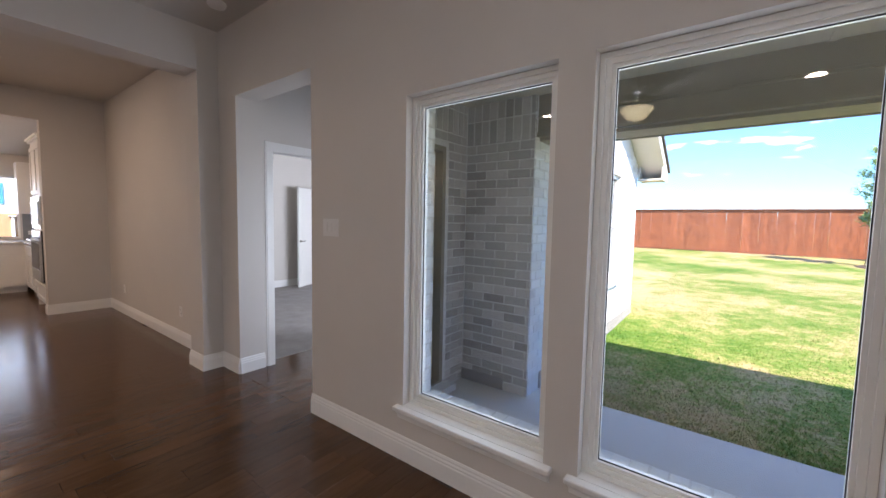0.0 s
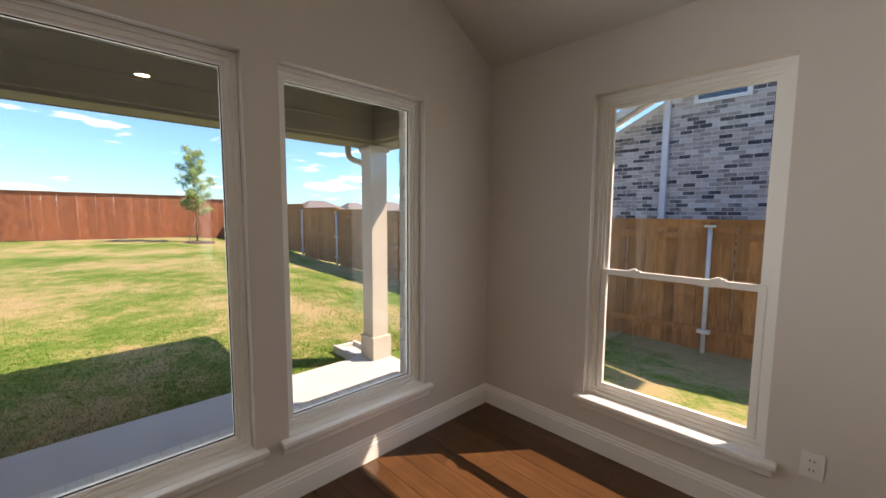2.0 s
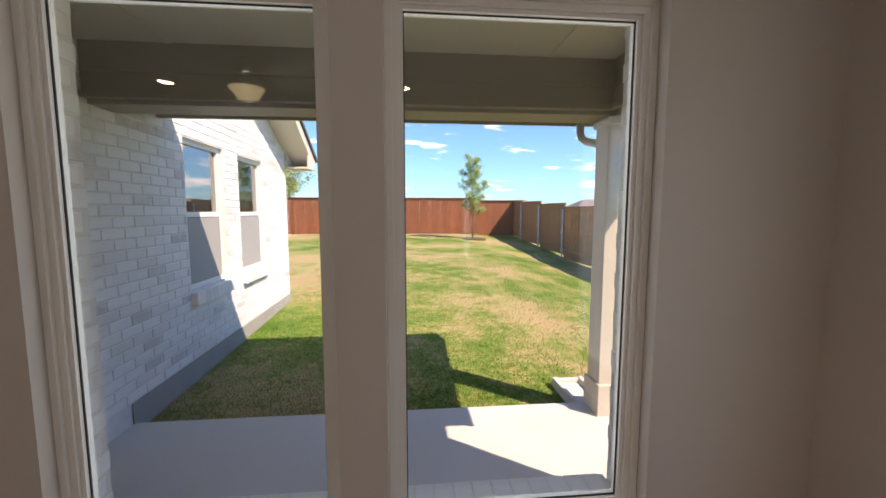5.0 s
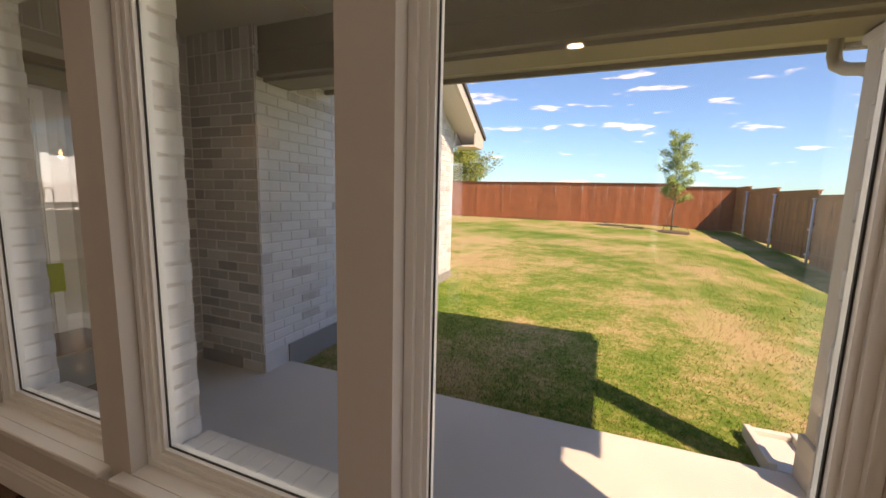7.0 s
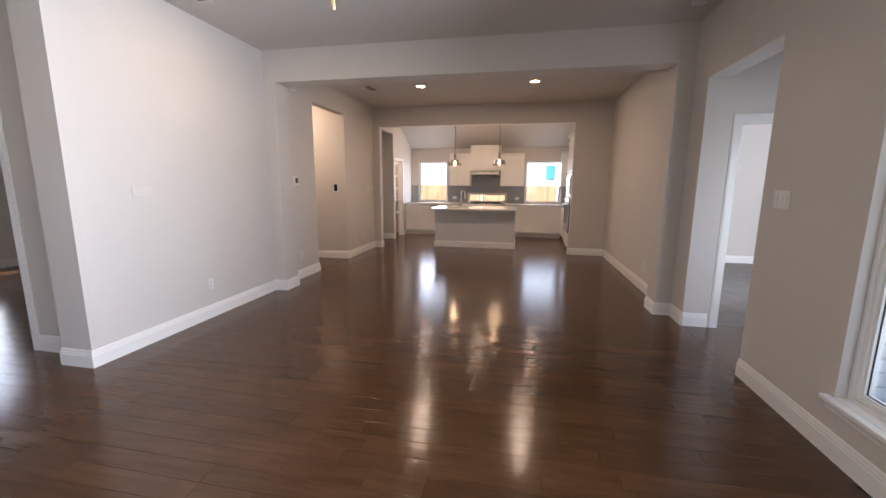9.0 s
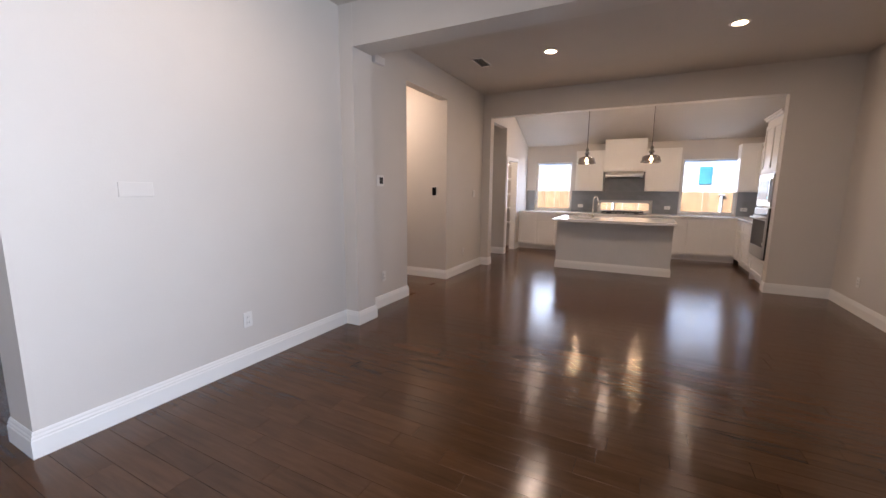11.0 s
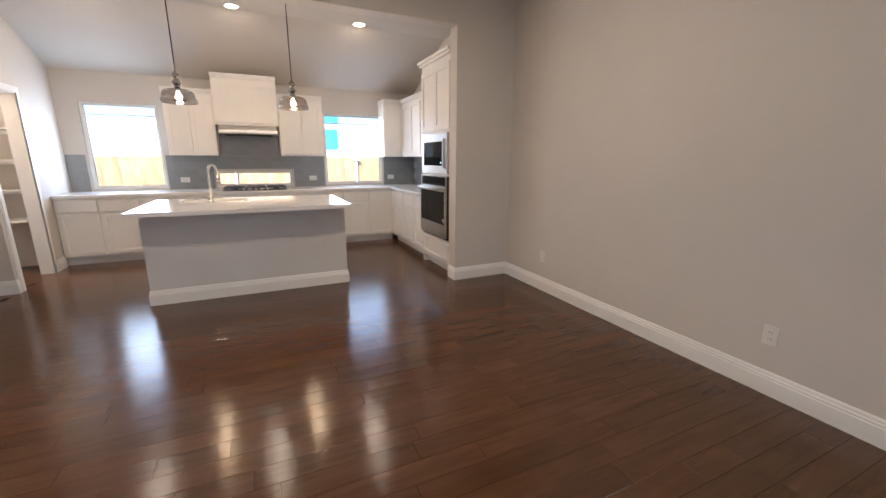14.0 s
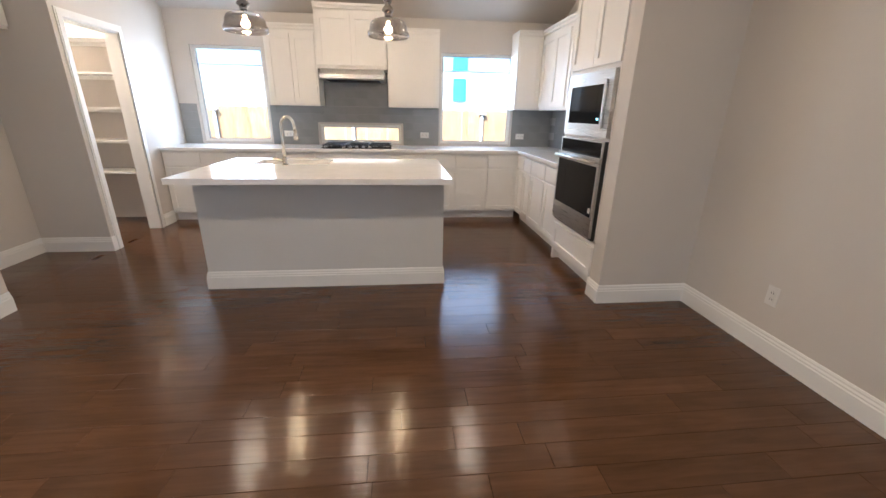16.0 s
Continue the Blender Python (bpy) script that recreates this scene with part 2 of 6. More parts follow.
FOUND = surface("foundation_concrete", (0.33, 0.32, 0.30), 0.9, vary=0.12, scale=4, bump_scale=30, bump_amt=0.4)
MORTAR = surface("pale_mortar", (0.70, 0.68, 0.65), 0.95, vary=0.08, scale=12, bump_scale=120, bump_amt=0.5)
GALV = surface("galvanised_steel", (0.68, 0.69, 0.70), 0.5, 0.25, vary=0.1, scale=9)
SHINGLE = surface("roof_shingle", (0.10, 0.09, 0.085), 0.9, vary=0.3, scale=14, bump_scale=40, bump_amt=0.5, bump_dist=0.01)
CARPET = surface("grey_carpet", (0.34, 0.32, 0.31), 0.97, vary=0.12, scale=5, bump_scale=160, bump_amt=0.9, bump_dist=0.006, spec=0.1)
TILE_L = surface("beige_laundry_tile", (0.55, 0.49, 0.40), 0.4, vary=0.08, scale=4)
SUBFLOOR = surface("dark_joint", (0.030, 0.015, 0.008), 0.7, vary=0.2)
GLASS = glass("window_glass")
PLANK = wood("floor_plank_wood", (0.069, 0.030, 0.0125), (0.090, 0.0405, 0.0172), (0.111, 0.0515, 0.0235), 0.15, (9, 0.8, 9), 3.0, 0.12, 0.3, fine=0.5, blotch=0.5)
PLANK_S = wood("floor_plank_wood_far", (0.069, 0.030, 0.0125), (0.090, 0.0405, 0.0172), (0.111, 0.0515, 0.0235), 0.15, (9, 0.8, 9), 3.0, 0.12, 0.3, fine=0.5, blotch=0.5, island=True)
CEDAR = wood("stained_cedar", (0.17, 0.048, 0.018), (0.31, 0.095, 0.038), (0.45, 0.165, 0.07), 0.7, (9, 9, 1), 4.0, 0.16, 0.4)
CEDAR_B = wood("brown_cedar", (0.24, 0.10, 0.036), (0.42, 0.20, 0.080), (0.54, 0.30, 0.14), 0.75, (9, 9, 1), 4.0, 0.2, 0.4)
CEDAR_P = wood("pale_cedar", (0.38, 0.22, 0.11), (0.50, 0.32, 0.17), (0.58, 0.40, 0.23), 0.75, (9, 9, 1), 4.0, 0.1, 0.3)


# ---- building helpers ----
def add_box(bm, lo, hi, bevel=0.0):
    x0, y0, z0 = (min(a, b) for a, b in zip(lo, hi))
    x1, y1, z1 = (max(a, b) for a, b in zip(lo, hi))
    if bevel > 0:
        c = bevel
        vs = []
        for z, ins in ((z0, c), (z0 + c, 0), (z1 - c, 0), (z1, c)):
            ring = []
            for px, py in ((x0 + ins, y0 + c + 0), (x0 + c + 0, y0 + ins), (x1 - c, y0 + ins), (x1 - ins, y0 + c),
                           (x1 - ins, y1 - c), (x1 - c, y1 - ins), (x0 + c, y1 - ins), (x0 + ins, y1 - c)):
                ring.append(bm.verts.new((px, py, z)))
            vs.append(ring)
        for a, b in zip(vs, vs[1:]):
            for i in range(8):
                j = (i + 1) % 8
                bm.faces.new((a[i], a[j], b[j], b[i]))
        bm.faces.new(vs[0][::-1])
        bm.faces.new(vs[-1])
        return
    v = [bm.verts.new(p) for p in ((x0, y0, z0), (x1, y0, z0), (x1, y1, z0), (x0, y1, z0), (x0, y0, z1), (x1, y0, z1), (x1, y1, z1), (x0, y1, z1))]
    for f in ((3, 2, 1, 0), (4, 5, 6, 7), (0, 1, 5, 4), (1, 2, 6, 5), (2, 3, 7, 6), (3, 0, 4, 7)):
        bm.faces.new([v[i] for i in f])


def add_lathe(bm, profile, center, seg=24, closed=True):
    cx, cy, cz = center
    rings = []
    for r, z in profile:
        rings.append([bm.verts.new((cx + r * math.cos(2 * math.pi * i / seg), cy + r * math.sin(2 * math.pi * i / seg), cz + z)) for i in range(seg)])
    for a, b in zip(rings, rings[1:]):
        for i in range(seg):
            j = (i + 1) % seg
            f = bm.faces.new((a[i], a[j], b[j], b[i]))
            f.smooth = True
    if closed:
        bm.faces.new(rings[0][::-1])
        bm.faces.new(rings[-1])


def add_tube(bm, pts, r, seg=10, caps=True):
    rings, n = [], len(pts)
    pts = [Vector(p) for p in pts]
    rad = r if isinstance(r, (list, tuple)) else [r] * n
    prev = None
    for i, p in enumerate(pts):
        d = (pts[min(i + 1, n - 1)] - pts[max(i - 1, 0)]).normalized()
        if prev is None:
            prev = d.orthogonal().normalized()
        u = (prev - d * prev.dot(d)).normalized()
        prev = u
        v = d.cross(u)
        rings.append([bm.verts.new(p + (u * math.cos(2 * math.pi * k / seg) + v * math.sin(2 * math.pi * k / seg)) * rad[i]) for k in range(seg)])
    for a, b in zip(rings, rings[1:]):
        for i in range(seg):
            j = (i + 1) % seg
            f = bm.faces.new((a[i], a[j], b[j], b[i]))
            f.smooth = True
    if caps:
        bm.faces.new(rings[0][::-1])
        bm.faces.new(rings[-1])


def add_prism(bm, outline, a, b, axis):
    """An outline of (u, v) pairs drawn out from a to b along an axis: x (u=y, v=z), y (u=x, v=z) or z (u=x, v=y)."""
    def at(u, v, w):
        return {"x": (w, u, v), "y": (u, w, v), "z": (u, v, w)}[axis]
    A = [bm.verts.new(at(u, v, a)) for u, v in outline]
    B = [bm.verts.new(at(u, v, b)) for u, v in outline]
    n = len(outline)
    for i in range(n):
        j = (i + 1) % n
        bm.faces.new((A[i], A[j], B[j], B[i]))
    bm.faces.new(A[::-1])
    bm.faces.new(B)


def mesh_of(name, bm, material):
    bmesh.ops.recalc_face_normals(bm, faces=bm.faces)
    me = bpy.data.meshes.new(name)
    bm.to_mesh(me)
    bm.free()
    me.materials.append(material)
    return me


def part(name, bm, material, parent=None, label=""):
    ob = new(name, mesh_of(name, bm, material))
    if parent is not None:
        ob.parent = parent
        ob.matrix_parent_inverse = parent.matrix_basis.inverted()
    return tagged(ob, label)


def thing(name, at, label, category, group=""):
    ob = new(name)
    ob.empty_display_size = 0.1
    ob.location = at
    return tagged(ob, label, category, group)


def boxes(name, material, parent, *list_of, bevel=0.0, label=""):
    bm = bmesh.new()
    for lo, hi in list_of:
        add_box(bm, lo, hi, bevel)
    return part(name, bm, material, parent, label)


def structure(ob, label="", category=""):
    return tagged(ob, label, category, kind="structure")


def wall(name, axis, t0, t1, a0, a1, z0, z1, holes=(), material=None, label=""):
    """A wall along y (axis 'x': t is x) or along x (axis 'y': t is y), with real openings (a0, a1, z0, z1)."""
    A = sorted({a0, a1, *[h[0] for h in holes], *[h[1] for h in holes]})
    Z = sorted({z0, z1, *[h[2] for h in holes], *[h[3] for h in holes]})
    A, Z = [a for a in A if a0 <= a <= a1], [z for z in Z if z0 <= z <= z1]

    def solid(i, j):
        if not (0 <= i < len(A) - 1 and 0 <= j < len(Z) - 1):
            return False
        ca, cz = (A[i] + A[i + 1]) / 2, (Z[j] + Z[j + 1]) / 2
        return not any(h[0] < ca < h[1] and h[2] < cz < h[3] for h in holes)
    bm = bmesh.new()
    cache = {}

    def v(t, a, z):
        key = (t, a, z)
        if key not in cache:
            cache[key] = bm.verts.new((t, a, z) if axis == "x" else (a, t, z))
        return cache[key]
    for i in range(len(A) - 1):
        for j in range(len(Z) - 1):
            if not solid(i, j):
                continue
            al, ah, zl, zh = A[i], A[i + 1], Z[j], Z[j + 1]
            for t in (t0, t1):
                bm.faces.new((v(t, al, zl), v(t, ah, zl), v(t, ah, zh), v(t, al, zh)))
            for ni, nj, e in ((i - 1, j, ((al, zl), (al, zh))), (i + 1, j, ((ah, zl), (ah, zh))), (i, j - 1, ((al, zl), (ah, zl))), (i, j + 1, ((al, zh), (ah, zh)))):
                if not solid(ni, nj):
                    (ea, ez), (fa, fz) = e
                    bm.faces.new((v(t0, ea, ez), v(t0, fa, fz), v(t1, fa, fz), v(t1, ea, ez)))
    return structure(part(name, bm, material or PAINT), label or "painted interior wall with orange-peel texture", "wall")


BASE_PROFILE = [(0, 0), (0.016, 0), (0.016, 0.096), (0.012, 0.103), (0.013, 0.112), (0.008, 0.122), (0.008, 0.131), (0.003, 0.142), (0, 0.142)]


def baseboard(name, runs):
    """Runs of (x0, y0, x1, y1), with the room to the left of the way; runs that meet are mitred."""
    def way(r):
        return Vector((r[2] - r[0], r[3] - r[1], 0)).normalized()
    for i, r in enumerate(runs):
        d = way(r)
        n = Vector((-d.y, d.x, 0))
        ends = []
        for other, mine in ((runs[i - 1] if i else None, r[:2]), (runs[i + 1] if i + 1 < len(runs) else None, r[2:])):
            first = mine == r[:2] and not ends
            turn = 0.0
            if other is not None and (other[2:] if first else other[:2]) == mine:
                o = way(other)
                turn = (o.x * d.y - o.y * d.x) if first else (d.x * o.y - d.y * o.x)
            ends.append(-1.0 if turn > 0.5 else 1.0 if turn < -0.5 else 0.0)
        bm = bmesh.new()
        A = [bm.verts.new(Vector((r[0], r[1], z)) + n * t - d * t * ends[0]) for t, z in BASE_PROFILE]
        B = [bm.verts.new(Vector((r[2], r[3], z)) + n * t + d * t * ends[1]) for t, z in BASE_PROFILE]
        k = len(A)
        for q in range(k):
            j = (q + 1) % k
            bm.faces.new((A[q], A[j], B[j], B[q]))
        bm.faces.new(A[::-1])
        bm.faces.new(B)
        structure(part(name, bm, TRIM), "white stepped baseboard along the foot of the wall", "baseboard")


# ---- the shell of the house ----
CH = 3.07          # main ceiling
WINS = [(-3.56, -2.69), (-2.535, -1.66), (-1.505, -0.62)]
SILL, HEAD = 0.325, 2.115

wall("wall_north", "y", 0.0, 0.20, -6.16, 0.20, 0.0, 3.4,
     [(-5.56, -4.46, 0.0, 2.46)] + [(a, b, SILL, HEAD) for a, b in WINS])
wall("wall_east", "x", 0.0, 0.20, -5.3, 0.0, 0.0, 2.6, [(-1.645, -0.775, SILL, HEAD)])
wall("wall_south_tv", "y", -5.24, -4.95, -6.16, -3.52, 0.0, 3.4)
wall("wall_nook_north", "y", 0.0, 0.20, -9.95, -6.16, 0.0, 3.4)
wall("wall_nook_south", "y", -5.10, -4.966, -9.95, -6.16, 0.0, 3.4, [(-8.196, -7.08, 0.0, 2.70)])
wall("wall_kitchen_opening", "x", -9.81, -9.65, -4.966, 0.0, 0.0, 3.4, [(-4.82, -0.69, 0.0, 2.675)])
wall("wall_kitchen_back", "x", -12.98, -12.78, -5.1, 0.2, 0.0, 3.0, [(-4.74, -3.88, 0.935, 2.09), (-3.235, -2.14, 0.925, 1.17), (-1.60, -0.61, 0.935, 2.09)])
wall("wall_kitchen_north", "y", 0.0, 0.20, -12.78, -9.95, 0.0, 3.4)
wall("wall_kitchen_south", "y", -5.10, -4.98, -12.78, -11.055, 0.0, 3.4, [(-11.86, -11.165, 0.0, 2.05)])
wall("wall_alcove_header", "y", -5.10, -4.98, -11.055, -9.95, 2.70, 3.4)
wall("wall_alcove_front", "y", -5.10, -4.98, -9.95, -9.82, 0.0, 3.4)
wall("wall_alcove_back", "y", -5.72, -5.60, -11.055, -9.83, 0.0, 3.4)
wall("wall_alcove_west", "x", -11.175, -11.055, -5.72, -5.10, 0.0, 3.4)
wall("wall_alcove_east", "x", -9.95, -9.83, -5.60, -5.10, 0.0, 3.4)
wall("wall_pantry_back", "y", -6.52, -6.40, -12.98, -10.5, 0.0, 2.9)
wall("wall_pantry_west", "x", -12.52, -12.40, -6.40, -5.10, 0.0, 2.9)
wall("wall_pantry_east", "x", -11.055, -10.94, -6.40, -5.72, 0.0, 2.9)
# hall and laundry
wall("wall_hall_west", "x", -8.316, -8.196, -9.0, -5.10, 0.0, 3.4, [(-6.62, -5.78, 0.0, 2.05)])
wall("wall_hall_east", "x", -7.08, -6.96, -9.0, -5.10, 0.0, 3.4)
wall("wall_hall_end", "y", -9.12, -9.0, -8.316, -6.96, 0.0, 3.4)
wall("wall_laundry_west", "x", -10.22, -10.10, -8.2, -5.76, 0.0, 2.9)
wall("wall_laundry_north", "y", -5.76, -5.72, -10.22, -8.316, 0.0, 2.9)
wall("wall_laundry_south", "y", -8.32, -8.2, -10.22, -8.316, 0.0, 2.9)
# entry side, with the study behind
wall("wall_study_side", "x", -3.82, -3.69, -5.60, -5.24, 0.0, 3.4, label="painted wall return beside the study doorway")
wall("wall_study_doorway", "x", -3.82, -3.69, -10.2, -5.60, 0.0, 3.4, [(-7.08, -5.80, 0.0, 2.05)])
wall("wall_study_north", "y", -5.24, -5.12, -6.96, -3.82, 0.0, 2.9)
wall("wall_study_end", "y", -10.32, -10.2, -7.08, 0.2, 0.0, 3.4, [(-5.97, -5.44, 0.66, 2.39), (-5.30, -4.77, 0.66, 2.39)])
wall("wall_study_west", "x", -7.08, -6.96, -10.2, -9.0, 0.0, 3.4)
wall("wall_entry_east", "x", 0.0, 0.20, -10.2, -5.3, 0.0, 3.4, [(-8.2, -7.2, 0.3, 2.3)])
# passage to the bedroom and patio door
wall("wall_passage_west", "x", -5.68, -5.56, 0.20, 1.42, 0.0, 3.2, [(0.32, 1.10, 0.0, 2.05)])
wall("wall_passage_north", "y", 1.30, 1.42, -5.56, -4.32, 0.0, 3.2)
wall("wall_passage_east", "x", -4.32, -4.18, 0.20, 1.30, 0.0, 3.2, [(0.30, 1.10, 0.0, 2.06)])
wall("wall_bedroom_west", "x", -9.57, -9.45, 0.20, 5.5, 0.0, 3.2, [(3.52, 4.32, 0.0, 2.05)])
wall("wall_bedroom_north", "y", 5.34, 5.46, -9.57, -3.55, 0.0, 3.2)
wall("wall_bedroom_east", "x", -3.66, -3.545, 1.58, 5.34, 0.0, 3.2, [(2.54, 3.29, 0.70, 2.10), (3.67, 4.43, 0.70, 2.10)])
wall("wall_bedroom_south", "y", 1.58, 1.68, -5.56, -3.66, 0.0, 3.2)
wall("wall_bath_end", "x", -11.2, -11.08, 2.0, 5.5, 0.0, 3.0, label="painted wall beyond the open bedroom door")

# piers and the beam between the living room and the dining nook
structure(boxes("pillar", PAINT, None, ((-6.16, -0.175, 0), (-5.88, -0.0, CH + 0.02))), "square painted wall pier below the ceiling beam", "pillar")
structure(boxes("pillar", PAINT, None, ((-6.16, -4.95, 0), (-5.88, -4.79, CH + 0.02))), "square painted wall pier below the ceiling beam", "pillar")
structure(boxes("ceiling_beam", PAINT, None, ((-6.158, -4.79, 2.69), (-5.882, -0.175, CH + 0.02))), "painted drywall beam crossing the ceiling", "beam")


def ceiling(name, outline, z0, z1, label="painted flat ceiling with light texture"):
    bm = bmesh.new()
    add_prism(bm, outline, z0, z1, "z")
    return structure(part(name, bm, CEIL), label, "ceiling")


def rect(x0, y0, x1, y1):
    return [(x0, y0), (x1, y0), (x1, y1), (x0, y1)]


ceiling("ceiling_living", rect(-5.9, -10.2, -1.08, 0.0), CH, CH + 0.15)
bm = bmesh.new()
add_prism(bm, [(-1.08, CH), (0.0, 2.45), (0.2, 2.45), (0.2, 2.62), (-1.08, CH + 0.15)], -10.2, 0.0, "y")
structure(part("ceiling_living_slope", bm, CEIL), "sloped painted ceiling along the east wall", "ceiling")
ceiling("ceiling_nook", rect(-9.75, -4.97, -6.15, 0.0), CH, CH + 0.15)
ceiling("ceiling_hall", rect(-8.25, -9.0, -7.02, -5.0), CH, CH + 0.1)
bm = bmesh.new()
add_prism(bm, [(-9.95, CH), (-11.45, CH), (-12.78, 2.48), (-12.98, 2.48), (-12.98, 2.65), (-11.45, CH + 0.15), (-9.95, CH + 0.15)], -5.7, 0.0, "y")
structure(part("ceiling_kitchen", bm, CEIL), "painted kitchen ceiling sloping down to the window wall", "ceiling")
ceiling("ceiling_pantry", rect(-12.98, -6.5, -11.0, -5.72), 2.6, 2.7)
ceiling("ceiling_laundry", rect(-10.2, -8.3, -8.3, -5.73), 2.7, 2.8)
ceiling("ceiling_study", rect(-6.97, -10.2, -3.75, -5.12), CH - 0.2, CH - 0.05)
ceiling("ceiling_passage", rect(-5.6, 0.2, -4.2, 1.35), 2.75, 2.85)
ceiling("ceiling_bedroom", rect(-11.2, 0.2, -3.6, 5.4), 2.75, 2.85)
structure(boxes("roof", SHINGLE, None, ((-11.5, -10.4, 3.42), (0.25, 0.25, 3.5))), "dark shingle roof of the house", "roof")
bm = bmesh.new()
add_prism(bm, [(-13.4, 2.66), (-13.4, 2.74), (-11.5, 3.5), (-11.5, 3.42)], -10.4, 0.25, "y")
structure(part("roof_west_slope", bm, SHINGLE), "dark shingle roof slope over the kitchen", "roof")
bm = bmesh.new()
add_prism(bm, [(-0.2, 3.02), (0.62, 2.53), (0.62, 2.60), (-0.2, 3.5)], -10.4, 0.2, "y")
structure(part("roof_edge", bm, SHINGLE), "dark shingle roof edge", "roof")
# out of view; added with the wider roof edge to trim the indoor sun patch
structure(boxes("east_eave", TAUPE_L, None, ((0.20, -10.4, 2.46), (0.60, 0.19, 2.50)), ((0.60, -10.4, 2.45), (0.62, 0.19, 2.528))), "unseen light taupe boxed eave added over the east wall to cut the sun", "soffit")

# floors
structure(boxes("floor", SUBFLOOR, None, ((-12.98, -10.3, -0.10), (0.2, 0.0, -0.012))), "dark hand-scraped hardwood floor", "floor")
structure(boxes("floor_passage", SUBFLOOR, None, ((-5.66, 0.0, -0.10), (-4.18, 1.42, -0.012))), "dark hardwood floor of the passage", "floor")
structure(boxes("floor_bedroom", CARPET, None, ((-11.2, 0.2, -0.10), (-5.66, 5.34, 0.004)), ((-5.66, 1.42, -0.10), (-3.66, 5.34, 0.004))), "grey cut-pile bedroom carpet", "carpet")
structure(boxes("floor_laundry", TILE_L, None, ((-10.2, -8.3, -0.008), (-8.27, -5.73, 0.004))), "beige tiled laundry floor", "floor")

baseboard("baseboard", [
    (0.0, -5.2, 0.0, 0.0), (0.0, 0.0, -4.46, 0.0), (-5.56, 0.0, -5.88, 0.0),
    (-5.88, 0.0, -5.88, -0.175), (-5.88, -0.175, -6.16, -0.175), (-6.16, -0.175, -6.16, 0.0), (-6.16, 0.0, -9.65, 0.0),
    (-9.65, 0.0, -9.65, -0.69), (-9.65, -0.69, -9.81, -0.69),
    (-9.81, -4.82, -9.65, -4.82), (-9.65, -4.82, -9.65, -4.966), (-9.65, -4.966, -8.196, -4.966), (-8.196, -4.966, -8.196, -5.71),
    (-7.08, -8.9, -7.08, -4.966), (-7.08, -4.966, -6.16, -4.966), (-6.16, -4.95, -6.16, -4.79), (-6.16, -4.79, -5.88, -4.79), (-5.88, -4.79, -5.88, -4.95),
    (-5.88, -4.95, -3.52, -4.95), (-3.52, -4.95, -3.52, -5.24), (-3.52, -5.24, -3.69, -5.24), (-3.69, -5.24, -3.69, -5.73),
])
baseboard("baseboard", [(-11.10, -4.98, -11.055, -4.98), (-11.055, -4.98, -11.055, -5.60), (-11.055, -5.60, -9.95, -5.60),
                                (-12.16, -4.98, -11.93, -4.98)])
baseboard("baseboard", [(-5.56, 0.23, -5.56, 0.0), (-5.56, 1.30, -5.56, 1.17), (-4.32, 1.30, -5.56, 1.30), (-9.45, 5.34, -9.45, 4.42), (-9.45, 3.42, -9.45, 0.2),
                                (-6.96, -10.2, -3.82, -10.2)])


# ---- door casings ----
def casing(name, axis, t, face, a0, a1, top, w=0.09, legs=(1, 1)):
    """White trim round a doorway in a wall along y (axis x) or x (axis y): t is the wall's face and face the side (+1 or -1) it stands proud to."""
    top_thing = thing(name, ((t, a0, 0) if axis == "x" else (a0, t, 0)), "white painted door casing round the doorway", "door casing")
    tagged(top_thing, kind="structure")

    def piece(n, al, ah, zl, zh):
        bm = bmesh.new()
        for k, (ins, th) in enumerate(((0, 0.011), (0.012, 0.017), (0.03, 0.014))):
            lo, hi = [al + (ins if ah - al > 0.2 or al < a0 else 0.0), zl], [ah - (ins if ah - al > 0.2 or al >= a1 - 0.001 else 0.0), zh - (ins if zl > 1 else 0)]
            p, q = ((t, lo[0], lo[1]), (t + face * th, hi[0], hi[1])) if axis == "x" else ((lo[0], t, lo[1]), (hi[0], t + face * th, hi[1]))
            add_box(bm, p, q)
        part(n, bm, TRIM, top_thing)
    if legs[0]:
        piece("casing_leg", a0 - w, a0, 0.0, top)
    if legs[1]:
        piece("casing_leg", a1, a1 + w, 0.0, top)
    piece("casing_head", a0 - w * legs[0], a1 + w * legs[1], top, top + w)
    return top_thing


def jamb_liner(parent, axis, t0, t1, a0, a1, top, th=0.012):
    bm = bmesh.new()
    for lo, hi in (((a0, 0), (a0 + th, top)), ((a1 - th, 0), (a1, top)), ((a0 + th, top - th), (a1 - th, top))):
        if axis == "x":
            add_box(bm, (t0, lo[0], lo[1]), (t1, hi[0], hi[1]))
        else:
            add_box(bm, (lo[0], t0, lo[1]), (hi[0], t1, hi[1]))
    part("door_jamb", bm, TRIM, parent)


c = casing("door_casing_bedroom", "x", -5.56, 1, 0.32, 1.10, 2.05, 0.07)
jamb_liner(c, "x", -5.685, -5.555, 0.32, 1.10, 2.05)
c = casing("door_casing_laundry", "x", -8.196, 1, -6.62, -5.78, 2.05, 0.075)
jamb_liner(c, "x", -8.322, -8.19, -6.62, -5.78, 2.05)
c = casing("door_casing_pantry", "y", -4.98, 1, -11.86, -11.165, 2.05, 0.065, (1, 1))
jamb_liner(c, "y", -5.106, -4.975, -11.86, -11.165, 2.05)
c = casing("door_casing_study", "x", -3.69, 1, -7.08, -5.80, 2.05, 0.065)
jamb_liner(c, "x", -3.825, -3.685, -7.08, -5.80, 2.05)
c = casing("door_casing_bath", "x", -9.45, 1, 3.52, 4.32, 2.05, 0.07)
